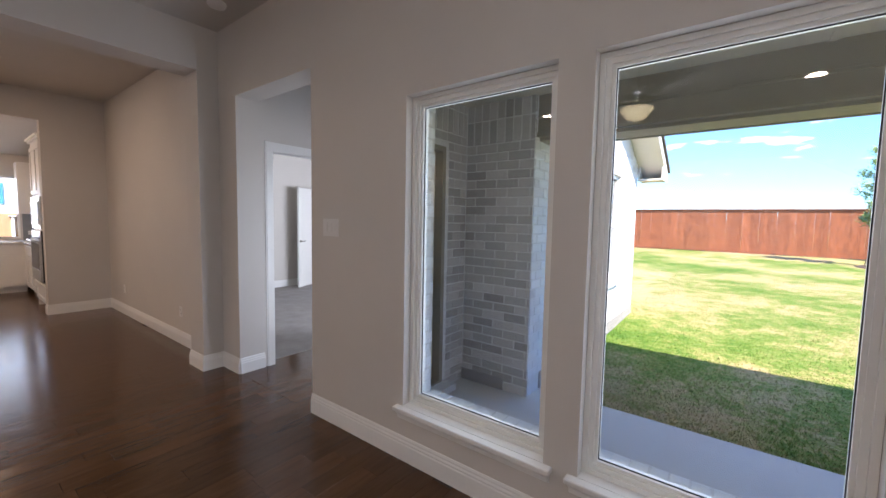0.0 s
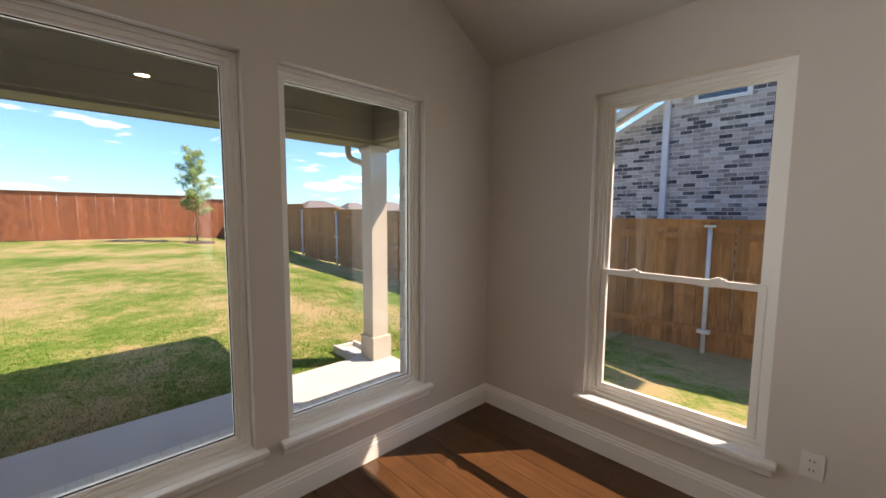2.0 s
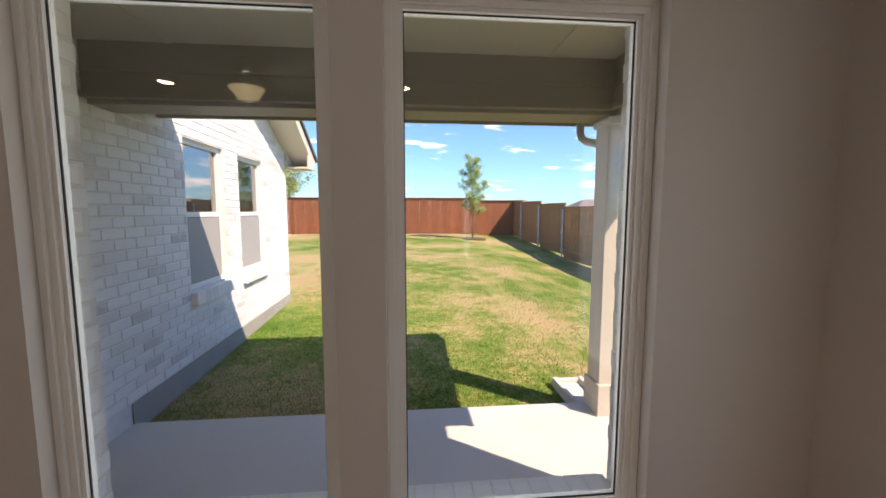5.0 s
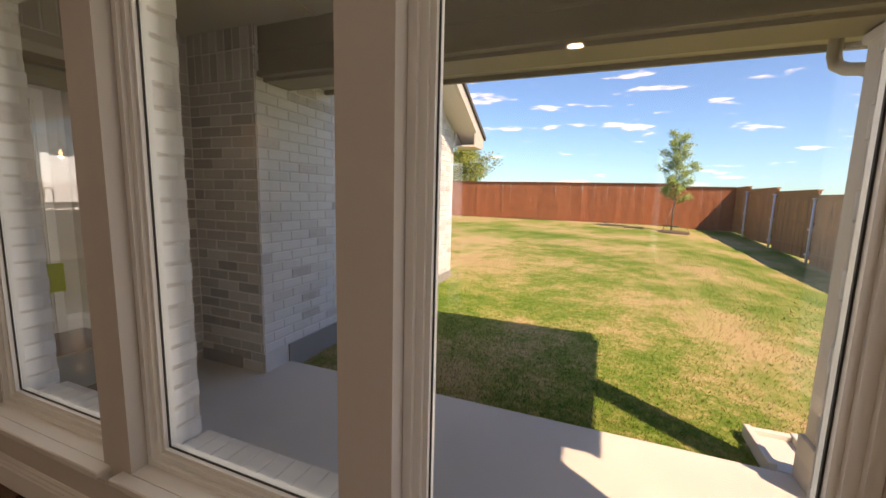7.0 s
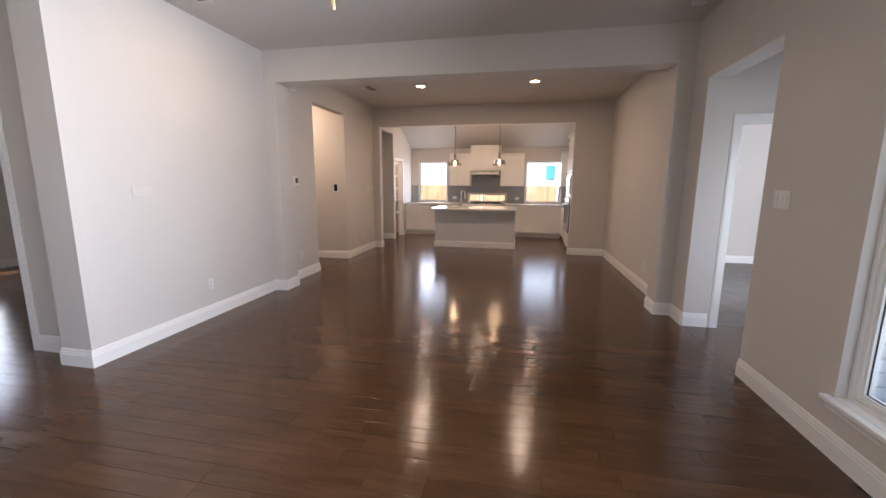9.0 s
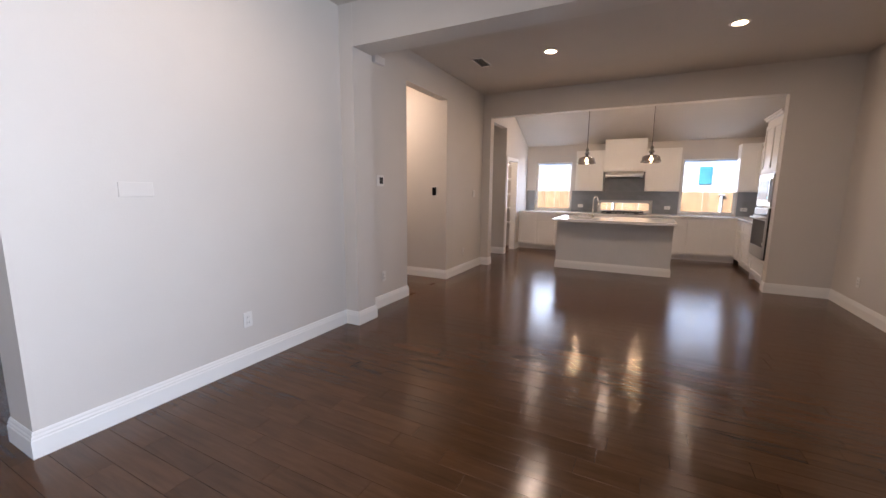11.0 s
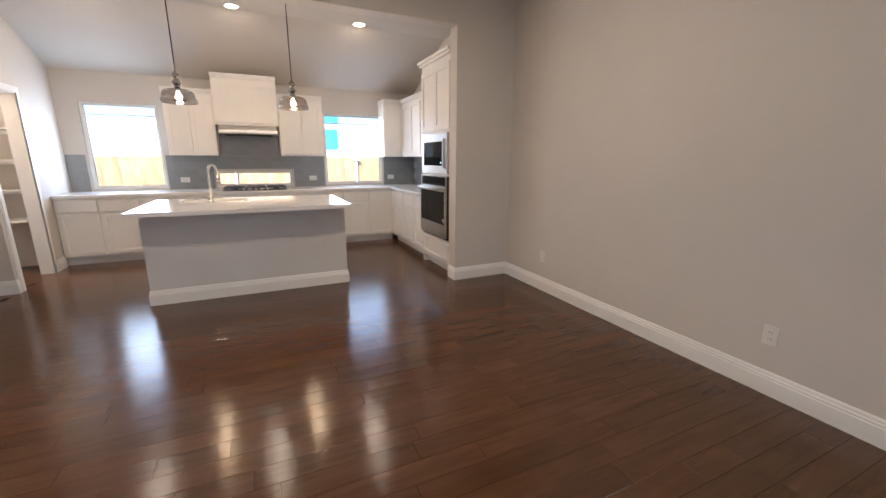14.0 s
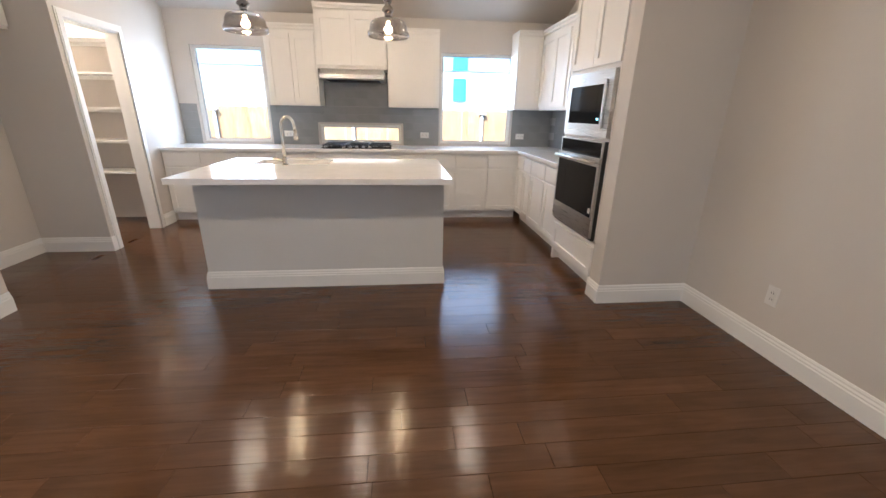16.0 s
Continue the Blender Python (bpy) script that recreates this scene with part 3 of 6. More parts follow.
jamb_liner(c, "x", -9.575, -9.445, 3.52, 4.32, 2.05)


# ---- windows ----
def ring(bm, axis, t0, t1, a0, a1, z0, z1, w):
    """A rectangular frame of bars of width w, between t0 and t1 through the wall."""
    for al, ah, zl, zh in ((a0, a1, z0, z0 + w), (a0, a1, z1 - w, z1), (a0, a0 + w, z0 + w, z1 - w), (a1 - w, a1, z0 + w, z1 - w)):
        if axis == "x":
            add_box(bm, (t0, al, zl), (t1, ah, zh))
        else:
            add_box(bm, (al, t0, zl), (ah, t1, zh))


def window(name, axis, face, inward, a0, a1, z0, z1, sash=False, depth=0.055, grid=(0, 0), stool=True, label="", frame_mat=None, scale=1.0):
    """face: where the room's wall face is; inward: +1 or -1, the way to the room along the wall's normal."""
    fm = frame_mat or VINYL
    th = thing(name, ((face, (a0 + a1) / 2, z0) if axis == "x" else ((a0 + a1) / 2, face, z0)),
               label or "white vinyl picture window with stepped frame and painted stool", "window")
    tagged(th, kind="structure")
    o = -inward
    s = scale

    def T(d):
        return face + o * d
    bm = bmesh.new()
    ring(bm, axis, T(depth), T(depth + 0.075), a0 + 0.001, a1 - 0.001, z0 + 0.001, z1 - 0.001, 0.022 * s)
    part("frame_outer", bm, fm, th)
    bm = bmesh.new()
    e = 0.022 * s
    ring(bm, axis, T(depth + 0.014), T(depth + 0.072), a0 + e, a1 - e, z0 + e, z1 - e, 0.022 * s)
    e += 0.022 * s
    ring(bm, axis, T(depth + 0.026), T(depth + 0.070), a0 + e, a1 - e, z0 + e, z1 - e, 0.014 * s)
    part("frame_inner", bm, fm, th)
    e += 0.014 * s

    def pane(al, ah, zl, zh, d):
        bm = bmesh.new()
        p, q = ((T(d), al, zl), (T(d + 0.005), ah, zh)) if axis == "x" else ((al, T(d), zl), (ah, T(d + 0.005), zh))
        add_box(bm, p, q)
        ob = part("pane", bm, GLASS, th)
        ob.visible_shadow = False
    if not sash:
        bm = bmesh.new()
        ring(bm, axis, T(depth + 0.040), T(depth + 0.046), a0 + e, a1 - e, z0 + e, z1 - e, 0.0035)
        part("gasket", bm, DARKSLOT, th)
        pane(a0 + e, a1 - e, z0 + e, z1 - e, depth + 0.048)
    else:
        zm = z0 + (z1 - z0) * 0.425
        f = a0 + e, a1 - e
        bm = bmesh.new()
        ring(bm, axis, T(depth + 0.018), T(depth + 0.044), f[0] - 0.01, f[1] + 0.01, z0 + e - 0.012, zm + 0.02, 0.032)
        part("lower_sash", bm, fm, th)
        pane(f[0] + 0.02, f[1] - 0.02, z0 + e + 0.02, zm - 0.01, depth + 0.028)
        bm = bmesh.new()
        ring(bm, axis, T(depth + 0.046), T(depth + 0.068), f[0], f[1], zm - 0.014, z1 - e, 0.018)
        part("upper_sash", bm, fm, th)
        pane(f[0] + 0.015, f[1] - 0.015, zm, z1 - e - 0.015, depth + 0.054)
        for k in (0.27, 0.73):
            bm = bmesh.new()
            ac = a0 + (a1 - a0) * k
            for w, d0, d1, h0, h1 in ((0.032, 0.014, 0.04, 0.0, 0.008), (0.013, 0.010, 0.034, 0.008, 0.016)):
                p, q = (T(depth + d0), ac - w, zm + 0.02 + h0), (T(depth + d1), ac + w, zm + 0.02 + h1)
                if axis != "x":
                    p, q = (p[1], p[0], p[2]), (q[1], q[0], q[2])
                add_box(bm, p, q)
            part("sash_lock", bm, fm, th)
    nx, nz = grid
    if nx or nz:
        bm = bmesh.new()
        for i in range(1, nx):
            a = a0 + e + (a1 - a0 - 2 * e) * i / nx
            p, q = (T(depth + 0.030), a - 0.008, z0 + e), (T(depth + 0.042), a + 0.008, z1 - e)
            add_box(bm, *((p, q) if axis == "x" else ((p[1], p[0], p[2]), (q[1], q[0], q[2]))))
        for i in range(1, nz):
            z = z0 + e + (z1 - z0 - 2 * e) * i / nz
            w = 0.02 if nz == 5 and i == 2 else 0.008
            p, q = (T(depth + 0.029), a0 + e, z - w), (T(depth + 0.043), a1 - e, z + w)
            add_box(bm, *((p, q) if axis == "x" else ((p[1], p[0], p[2]), (q[1], q[0], q[2]))))
        part("muntins", bm, fm, th)
    if stool:
        bm = bmesh.new()
        horn = 0.045
        u0, u1, v0, v1 = T(-0.048), T(0.0), z0 - 0.022, z0 + 0.002
        if axis == "x":
            add_box(bm, (u0, a0 - horn, v0), (u1, a1 + horn, v1), 0.004)
            add_box(bm, (T(-0.002), a0 + 0.001, v0 + 0.023), (T(depth), a1 - 0.001, v1 + 0.001))
        else:
            add_box(bm, (a0 - horn, u0, v0), (a1 + horn, u1, v1), 0.004)
            add_box(bm, (a0 + 0.001, T(-0.002), v0 + 0.023), (a1 - 0.001, T(depth), v1 + 0.001))
        part("window_sill", bm, TRIM, th, "white painted wooden stool")
        bm = bmesh.new()
        prof = [(0, 0), (0.030, 0), (0.030, -0.014), (0.018, -0.026), (0.014, -0.05), (0.0, -0.058)]
        add_prism(bm, [(T(-d), v0 + z) for d, z in prof], a0 - 0.03, a1 + 0.03, "y" if axis == "x" else "x")
        part("apron", bm, TRIM, th)
    return th


for i, (a, b) in enumerate(WINS):
    window("window_north_%d" % (i + 1), "y", 0.0, -1, a, b, SILL, HEAD)
window("window_east", "x", 0.0, -1, -1.645, -0.775, SILL, HEAD, sash=True, label="white vinyl single-hung window with a meeting rail and two locks")
window("window_kitchen_1", "x", -12.78, 1, -4.74, -3.88, 0.935, 2.09, stool=False, depth=0.03, scale=0.6, label="white vinyl kitchen window above the counter")
window("window_kitchen_2", "x", -12.78, 1, -1.60, -0.61, 0.935, 2.09, stool=False, depth=0.03, scale=0.6, label="white vinyl kitchen window above the counter")
window("window_kitchen_low", "x", -12.78, 1, -3.235, -2.14, 0.925, 1.17, stool=False, depth=0.03, scale=0.6, label="low white slot window behind the cooktop")
window("window_study_1", "y", -10.2, 1, -5.97, -5.44, 0.66, 2.39, grid=(2, 5), label="narrow white study window with grilles")
window("window_study_2", "y", -10.2, 1, -5.30, -4.77, 0.66, 2.39, grid=(2, 5), label="narrow white study window with grilles")
window("window_entry", "x", 0.0, -1, -8.2, -7.2, 0.3, 2.3, label="white vinyl picture window with stepped frame and painted stool")


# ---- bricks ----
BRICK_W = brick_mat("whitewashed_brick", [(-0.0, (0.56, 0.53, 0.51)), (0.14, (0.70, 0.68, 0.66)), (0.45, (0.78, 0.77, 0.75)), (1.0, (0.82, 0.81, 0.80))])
# darker copy of the whitewashed brick, with the porch's shade in its colour
BRICK_SHADE = brick_mat("porch_shaded_brick", [(0.0, (0.34, 0.31, 0.285)), (0.18, (0.42, 0.39, 0.36)), (0.5, (0.49, 0.46, 0.425)), (0.8, (0.54, 0.505, 0.47)), (1.0, (0.62, 0.59, 0.555))])
BRICK_D = brick_mat("variegated_dark_brick", [(0.0, (0.05, 0.048, 0.055)), (0.18, (0.09, 0.085, 0.09)), (0.3, (0.32, 0.265, 0.235)), (0.55, (0.46, 0.385, 0.345)), (0.8, (0.54, 0.475, 0.435)), (1.0, (0.64, 0.60, 0.56))])
BL, BH, BJ = 0.205, 0.068, 0.011


def brick_courses(a0, a1, z0, z1, holes, rng, soldier=None):
    """Places (a, z, length, height) of bricks in running bond, cut at openings; soldier: the height from which they stand upright."""
    out, row, z = [], 0, z0
    while z < z1 - 0.02:
        up = soldier is not None and z >= soldier - 0.001
        h = 0.20 if up else BH
        h = min(h, z1 - z)
        step = BH + BJ if up else BL + BJ
        a = a0 - (0 if up else (row % 2) * step / 2)
        while a < a1:
            l, r = max(a, a0), min(a + step - BJ, a1)
            spans = [(l, r)]
            for h0, h1, g0, g1 in holes:
                if z + h > g0 + 0.01 and z < g1 - 0.01:
                    nxt = []
                    for l_, r_ in spans:
                        if r_ <= h0 or l_ >= h1:
                            nxt.append((l_, r_))
                        else:
                            if l_ < h0:
                                nxt.append((l_, h0))
                            if r_ > h1:
                                nxt.append((h1, r_))
                    spans = nxt
            out += [(l_, z, r_ - l_, h) for l_, r_ in spans if r_ - l_ > 0.025]
            a += step
        z += h + BJ
        row += 1
    return out


def brick_stuff(name, axis, t, out, places, mat, rng, parent=None, deep=0.0055, label="courses of brick with recessed joints"):
    verts, faces = [], []
    for a, z, l, h in places:
        d = deep * rng.uniform(0.82, 1.12)
        j = [rng.uniform(-0.002, 0.002) for _ in range(4)]
        base = len(verts)
        al, ah, zl, zh = a + j[0], a + l + j[1], z + j[2], z + h + j[3]
        e = 0.004
        for tt, ins in ((t, 0.0), (t + out * (d - e), 0.0), (t + out * d, e)):
            for aa, zz in ((al + ins, zl + ins), (ah - ins, zl + ins), (ah - ins, zh - ins), (al + ins, zh - ins)):
                verts.append((tt, aa, zz) if axis == "x" else (aa, tt, zz))
        for k in (0, 4):
            for i in range(4):
                q = (i + 1) % 4
                faces.append((base + k + i, base + k + q, base + k + 4 + q, base + k + 4 + i))
        faces.append(tuple(base + 8 + i for i in range(4)))
    me = bpy.data.meshes.new(name)
    me.from_pydata(verts, [], faces)
    bm = bmesh.new()
    bm.from_mesh(me)
    bmesh.ops.recalc_face_normals(bm, faces=bm.faces)
    bm.to_mesh(me)
    bm.free()
    me.materials.append(mat)
    ob = new(name, me)
    if parent is not None:
        ob.parent = parent
    return tagged(ob, label, kind="stuff")


# ---- the bedroom wing outside ----
rng = random.Random(4)
WING_GLASS = glass("reflective_pane", (0.22, 0.25, 0.27), 0.0, 0.42)
wing_holes = [(2.54, 3.29, 0.56, 2.10), (3.67, 4.43, 0.56, 2.10)]
# shell walls behind the brick
structure(wall("wing_wall_east", "x", -3.54, -3.428, 1.43, 5.49, -0.6, 3.3, [(2.54, 3.29, 0.70, 2.10), (3.67, 4.43, 0.70, 2.10)], MORTAR), "pale mortar backing of the brick wing", "wall")
structure(wall("wing_wall_south", "y", 1.43, 1.56, -4.108, -3.54, -0.12, 3.2, (), MORTAR), "pale mortar backing of the brick corner", "wall")
structure(wall("alcove_wall_door", "x", -4.18, -4.108, 0.257, 1.43, -0.12, 3.2, [(0.30, 1.10, -0.12, 2.06)], MORTAR), "pale mortar backing beside the patio door", "wall")
structure(wall("brick_back_north", "y", 0.20, 0.257, -4.18, 0.20, -0.45, 3.2, [(a, b, SILL, HEAD) for a, b in WINS], MORTAR), "pale mortar backing round the windows", "wall")
wing = brick_stuff("wing_bricks_east", "x", -3.428, 1, brick_courses(1.42, 5.50, 0.06, 2.50, wing_holes, rng, 2.44) , BRICK_W, rng, label="whitewashed brick courses in bright sun")
brick_stuff("wing_bricks_gable", "x", -3.428, 1, brick_courses(1.42, 4.4, 2.66, 3.1, (), rng), BRICK_W, rng, label="whitewashed brick courses below the gable")
brick_stuff("corner_bricks", "y", 1.43, -1, brick_courses(-4.10, -3.42, -0.095, 2.60, (), rng, 2.10), BRICK_SHADE, rng, label="whitewashed brick courses with the porch shade put into their colour")
brick_stuff("door_side_bricks", "x", -4.108, 1, brick_courses(0.265, 1.421, -0.095, 2.60, [(0.24, 1.15, -0.2, 2.12)], rng, 2.12), BRICK_SHADE, rng, label="whitewashed bricks round the patio door, porch shade put into their colour")
brick_stuff("window_side_bricks", "y", 0.257, 1, brick_courses(-4.098, 0.20, -0.095, 2.60, [(a - 0.005, b + 0.005, 0.28, 2.14) for a, b in WINS], rng), BRICK_W, rng, label="whitewashed bricks round the living room windows")
for i, (a, b) in enumerate(WINS):
    for t, out in ((a, 1), (b, -1)):
        brick_stuff("window_jamb_bricks", "x", t, out, brick_courses(0.137, 0.262, SILL + 0.01, HEAD, (), rng), BRICK_W, rng, deep=0.003, label="whitewashed brick ends in the window's outer jamb")
    brick_sill = thing("brick_sill", ((a + b) / 2, 0.2, SILL), "whitewashed rowlock brick sill outside the window", "window sill")
    tagged(brick_sill, kind="structure")
    x = a + 0.009
    boxes("mortar", MORTAR, brick_sill, ((a + 0.007, 0.135, SILL - 0.03), (b - 0.007, 0.283, SILL + 0.002)))
    while x + 0.072 < b - 0.008:
        boxes("brick", BRICK_W, brick_sill, ((x, 0.135, SILL - 0.02), (x + 0.072, 0.285, SILL + 0.006)), bevel=0.002)
        x += 0.0775
structure(boxes("foundation_edge", FOUND, None, ((-3.56, 1.68, -0.5), (-3.415, 5.50, 0.05))), "bare concrete foundation edge with form ties", "foundation")
for i, (a, b) in enumerate(((2.54, 3.29), (3.67, 4.43))):
    th = thing("window_wing_%d" % (i + 1), (-3.5, (a + b) / 2, 0.70), "white vinyl single-hung bedroom window in whitewashed brick", "window")
    tagged(th, kind="structure")
    bm = bmesh.new()
    ring(bm, "x", -3.54, -3.462, a, b, 0.70, 2.10, 0.045)
    part("window_frame", bm, VINYL, th)
    bm = bmesh.new()
    add_box(bm, (-3.53, a + 0.045, 1.38), (-3.465, b - 0.045, 1.43))
    part("meeting_rail", bm, VINYL, th)
    for zl, zh, x in ((0.745, 1.38, -3.485), (1.43, 2.055, -3.50)):
        ob = boxes("pane", WING_GLASS, th, ((x, a + 0.045, zl), (x + 0.005, b - 0.045, zh)))
        ob.visible_shadow = False
    boxes("insect_screen", surface("screen_mesh", (0.34, 0.34, 0.33), 0.8), th, ((-3.472, a + 0.05, 0.75), (-3.470, b - 0.05, 1.375)))
    bm = bmesh.new()
    y = a - 0.02
    while y < b - 0.02:
        add_box(bm, (-3.46, y, 0.565), (-3.365, y + 0.0735, 0.685), 0.002)
        y += 0.0775
    part("window_sill", bm, BRICK_W, th, "sloping whitewashed rowlock brick sill")
# gable roof of the wing: rake and eave
RX = -3.05
bm = bmesh.new()
add_prism(bm, [(5.95, 2.16), (5.98, 2.34), (1.2, 4.73), (1.2, 4.55)], RX - 0.03, RX, "x")
part_rake = part("wing_rake_board", bm, CREAM)
structure(part_rake, "cream painted rake board of the wing's gable", "roof trim")
bm = bmesh.new()
add_prism(bm, [(5.5, 2.38), (5.93, 2.17), (5.95, 2.20), (1.2, 4.57), (1.2, 4.53)], -3.42, RX - 0.03, "x")
structure(part("wing_soffit", bm, CREAM), "cream painted soffit under the rake", "soffit")
structure(boxes("wing_eave_return", CREAM, None, ((-3.42, 5.50, 2.14), (RX - 0.003, 5.94, 2.17)), ((-3.42, 5.50, 2.17), (-3.39, 5.9, 2.4)), ((RX - 0.028, 5.52, 2.17), (RX - 0.002, 5.93, 2.36))), "cream boxed eave return", "soffit")
bm = bmesh.new()
add_prism(bm, [(6.02, 2.30), (6.03, 2.36), (1.2, 4.80), (1.2, 4.74)], -9.7, RX + 0.03, "x")
structure(part("wing_roof", bm, SHINGLE), "dark shingle roof slope of the wing", "roof")
bm = bmesh.new()
add_prism(bm, [(5.47, 2.2), (1.45, 4.3), (1.45, 3.0), (5.47, 2.2)][:3], -3.54, -3.432, "x")
structure(part("wing_gable_wall", bm, BRICK_W), "whitewashed brick gable", "wall")

# ---- patio ----
structure(boxes("patio_slab", CONCRETE, None, ((-4.18, 0.20, -0.45), (0.20, 1.70, -0.10)), bevel=0.004), "pale grey concrete patio slab", "patio")
PC = 2.47
structure(boxes("patio_ceiling", TAUPE_L, None, ((-4.18, 0.20, PC), (0.2, 1.60, PC + 0.03))), "light taupe panelled porch ceiling", "ceiling")
bm = bmesh.new()
for x in (-2.9, -1.68, -0.46):
    add_box(bm, (x - 0.02, 0.24, PC - 0.008), (x + 0.02, 1.46, PC))
add_box(bm, (-4.10, 0.26, PC - 0.012), (0.10, 0.31, PC - 0.001))
structure(part("patio_ceiling_battens", bm, TAUPE_L), "thin battens over the porch ceiling joints", "ceiling")
# beams: a deep inner face with stepped trim, along the front and the east side
bm = bmesh.new()
front = [(1.46, 2.165), (1.46, 2.285), (1.452, 2.289), (1.452, 2.305), (1.46, 2.309), (1.46, PC + 0.02), (1.78, PC + 0.02), (1.78, 2.135), (1.75, 2.135), (1.75, 2.105), (1.50, 2.105), (1.50, 2.13), (1.44, 2.13), (1.44, 2.165)]
add_prism(bm, front, -3.42, 0.24, "x")
structure(part("patio_beam_front", bm, TAUPE), "taupe boxed porch beam with stepped trim", "beam")
bm = bmesh.new()
add_prism(bm, [(-0.03, 2.165), (-0.01, 2.165), (-0.01, 2.285), (-0.018, 2.289), (-0.018, 2.305), (-0.01, 2.309), (-0.01, PC + 0.02), (0.24, PC + 0.02), (0.24, 2.105), (0.03, 2.105), (0.03, 2.13), (-0.03, 2.13)], 0.24, 1.46, "y")
structure(part("patio_beam_side", bm, TAUPE), "taupe boxed porch beam with stepped trim", "beam")
structure(boxes("patio_eave", TAUPE_L, None, ((-3.42, 1.78, 2.215), (0.60, 2.18, 2.245)), ((0.24, 0.2, 2.215), (0.60, 1.78, 2.245))), "light taupe soffit of the porch eave", "soffit")
structure(boxes("patio_fascia", TAUPE, None, ((-3.42, 2.18, 2.18), (0.60, 2.21, 2.34)), ((0.60, 0.2, 2.18), (0.63, 2.21, 2.34))), "taupe fascia board of the porch", "fascia")
bm = bmesh.new()
add_prism(bm, [(2.28, 2.345), (0.2, 3.42), (0.2, 3.48), (2.30, 2.40)], -3.42, 0.68, "x")
structure(part("patio_roof", bm, SHINGLE), "dark shingle porch roof", "roof")
structure(boxes("patio_gable", TAUPE_L, None, ((0.20, 0.2, 2.50), (0.24, 1.6, 2.53))), "taupe porch gable filler", "wall")
col = thing("patio_column", (0.095, 1.58, -0.10), "taupe boxed square porch column with a wider plinth", "column")
boxes("shaft", COLUMN, col, ((-0.015, 1.50, 0.14), (0.175, 1.68, 2.104)), bevel=0.003)
boxes("plinth", COLUMN, col, ((-0.035, 1.465, -0.10), (0.195, 1.70, 0.14)), bevel=0.004)
boxes("capital", COLUMN, col, ((-0.03, 1.475, 2.045), (0.19, 1.70, 2.09)), bevel=0.003)
dsp = thing("downspout", (-0.05, 1.9, 2.1), "taupe metal gutter outlet elbow beside the column", "downspout")
bm = bmesh.new()
add_tube(bm, [(-0.055, 1.87, 2.23), (-0.055, 1.87, 2.06), (-0.05, 1.85, 2.01), (-0.03, 1.80, 1.975), (0.01, 1.74, 1.955), (0.05, 1.715, 1.92), (0.07, 1.712, 1.86), (0.07, 1.712, 0.15)], 0.030, 10)
part("elbow", bm, TAUPE_L, dsp)
boxes("gutter", TAUPE, thing("gutter", (-1.4, 2.26, 2.2), "taupe metal gutter along the porch eave", "gutter"), ((-3.4, 2.215, 2.23), (0.62, 2.31, 2.34)))
# splash block at the column's foot
sb = thing("splash_block", (-0.12, 2.0, -0.13), "concrete splash block with raised rim on the grass", "splash block")
bm = bmesh.new()
for lo, hi in (((-0.09, 1.74, -0.17), (0.11, 2.10, -0.12)), ((-0.13, 1.72, -0.17), (-0.09, 2.13, -0.075)), ((0.11, 1.72, -0.17), (0.15, 2.13, -0.075)), ((-0.09, 2.09, -0.17), (0.11, 2.13, -0.085))):
    add_box(bm, lo, hi, 0.004)
part("tray", bm, CONCRETE, sb)
# patio door
pd = thing("door_patio", (-4.25, 0.70, -0.05), "full-glass patio door in a taupe frame", "door")
bm = bmesh.new()
ring(bm, "x", -4.30, -4.10, 0.302, 1.098, -0.06, 2.058, 0.045)
part("door_frame", bm, TAUPE, pd)
bm = bmesh.new()
ring(bm, "x", -4.22, -4.18, 0.35, 1.05, -0.01, 2.01, 0.11)
add_box(bm, (-4.22, 0.46, 0.10), (-4.18, 0.94, 0.24))
part("door_leaf", bm, TAUPE_L, pd)
ob = boxes("pane", GLASS, pd, ((-4.203, 0.46, 0.24), (-4.197, 0.94, 1.90)))
ob.visible_shadow = False
bm = bmesh.new()
add_lathe(bm, [(0.026, 0), (0.026, 0.01), (0.012, 0.014), (0.012, 0.05), (0.028, 0.06), (0.03, 0.075), (0.02, 0.09)], (0, 0, 0), 16)
bmesh.ops.transform(bm, matrix=Matrix.Translation((-4.18, 0.41, 0.95)) @ Matrix.Rotation(radians(90), 4, "Y"), verts=bm.verts)
part("door_handle", bm, NICKEL, pd)
boxes("sticker", surface("yellow_sticker", (0.75, 0.75, 0.08), 0.5), pd, ((-4.196, 0.50, 0.66), (-4.1945, 0.60, 0.84)))
structure(boxes("door_sill", CONCRETE, None, ((-4.18, 0.25, -0.09), (-3.98, 1.15, -0.03))), "concrete step below the patio door", "step")


# ---- ground ----
def ground_z(x, y):
    a = -0.17 + max(0.0, min(y, 30) - 1.7) * 0.0245 if y > 1.7 else -0.17
    s = max(0.0, min(1.0, (x - 0.6) / 3.4))
    s = s * s * (3 - 2 * s)
    k = 0.36 if y < 11 else max(0.14, 0.36 - (y - 11) * 0.03)
    if x < -13:
        a -= 0.1
    return a - k * s + 0.012 * noise.noise((x * 0.6, y * 0.6, 0.3))


def grid_mesh(name, xs, ys, f, mat):
    verts = [(x, y, f(x, y)) for y in ys for x in xs]
    n = len(xs)
    faces = [(j * n + i, j * n + i + 1, (j + 1) * n + i + 1, (j + 1) * n + i) for j in range(len(ys) - 1) for i in range(n - 1)]
    me = bpy.data.meshes.new(name)
    me.from_pydata(verts, [], faces)
    me.materials.append(mat)
    for p in me.polygons:
        p.use_smooth = True
    return new(name, me)


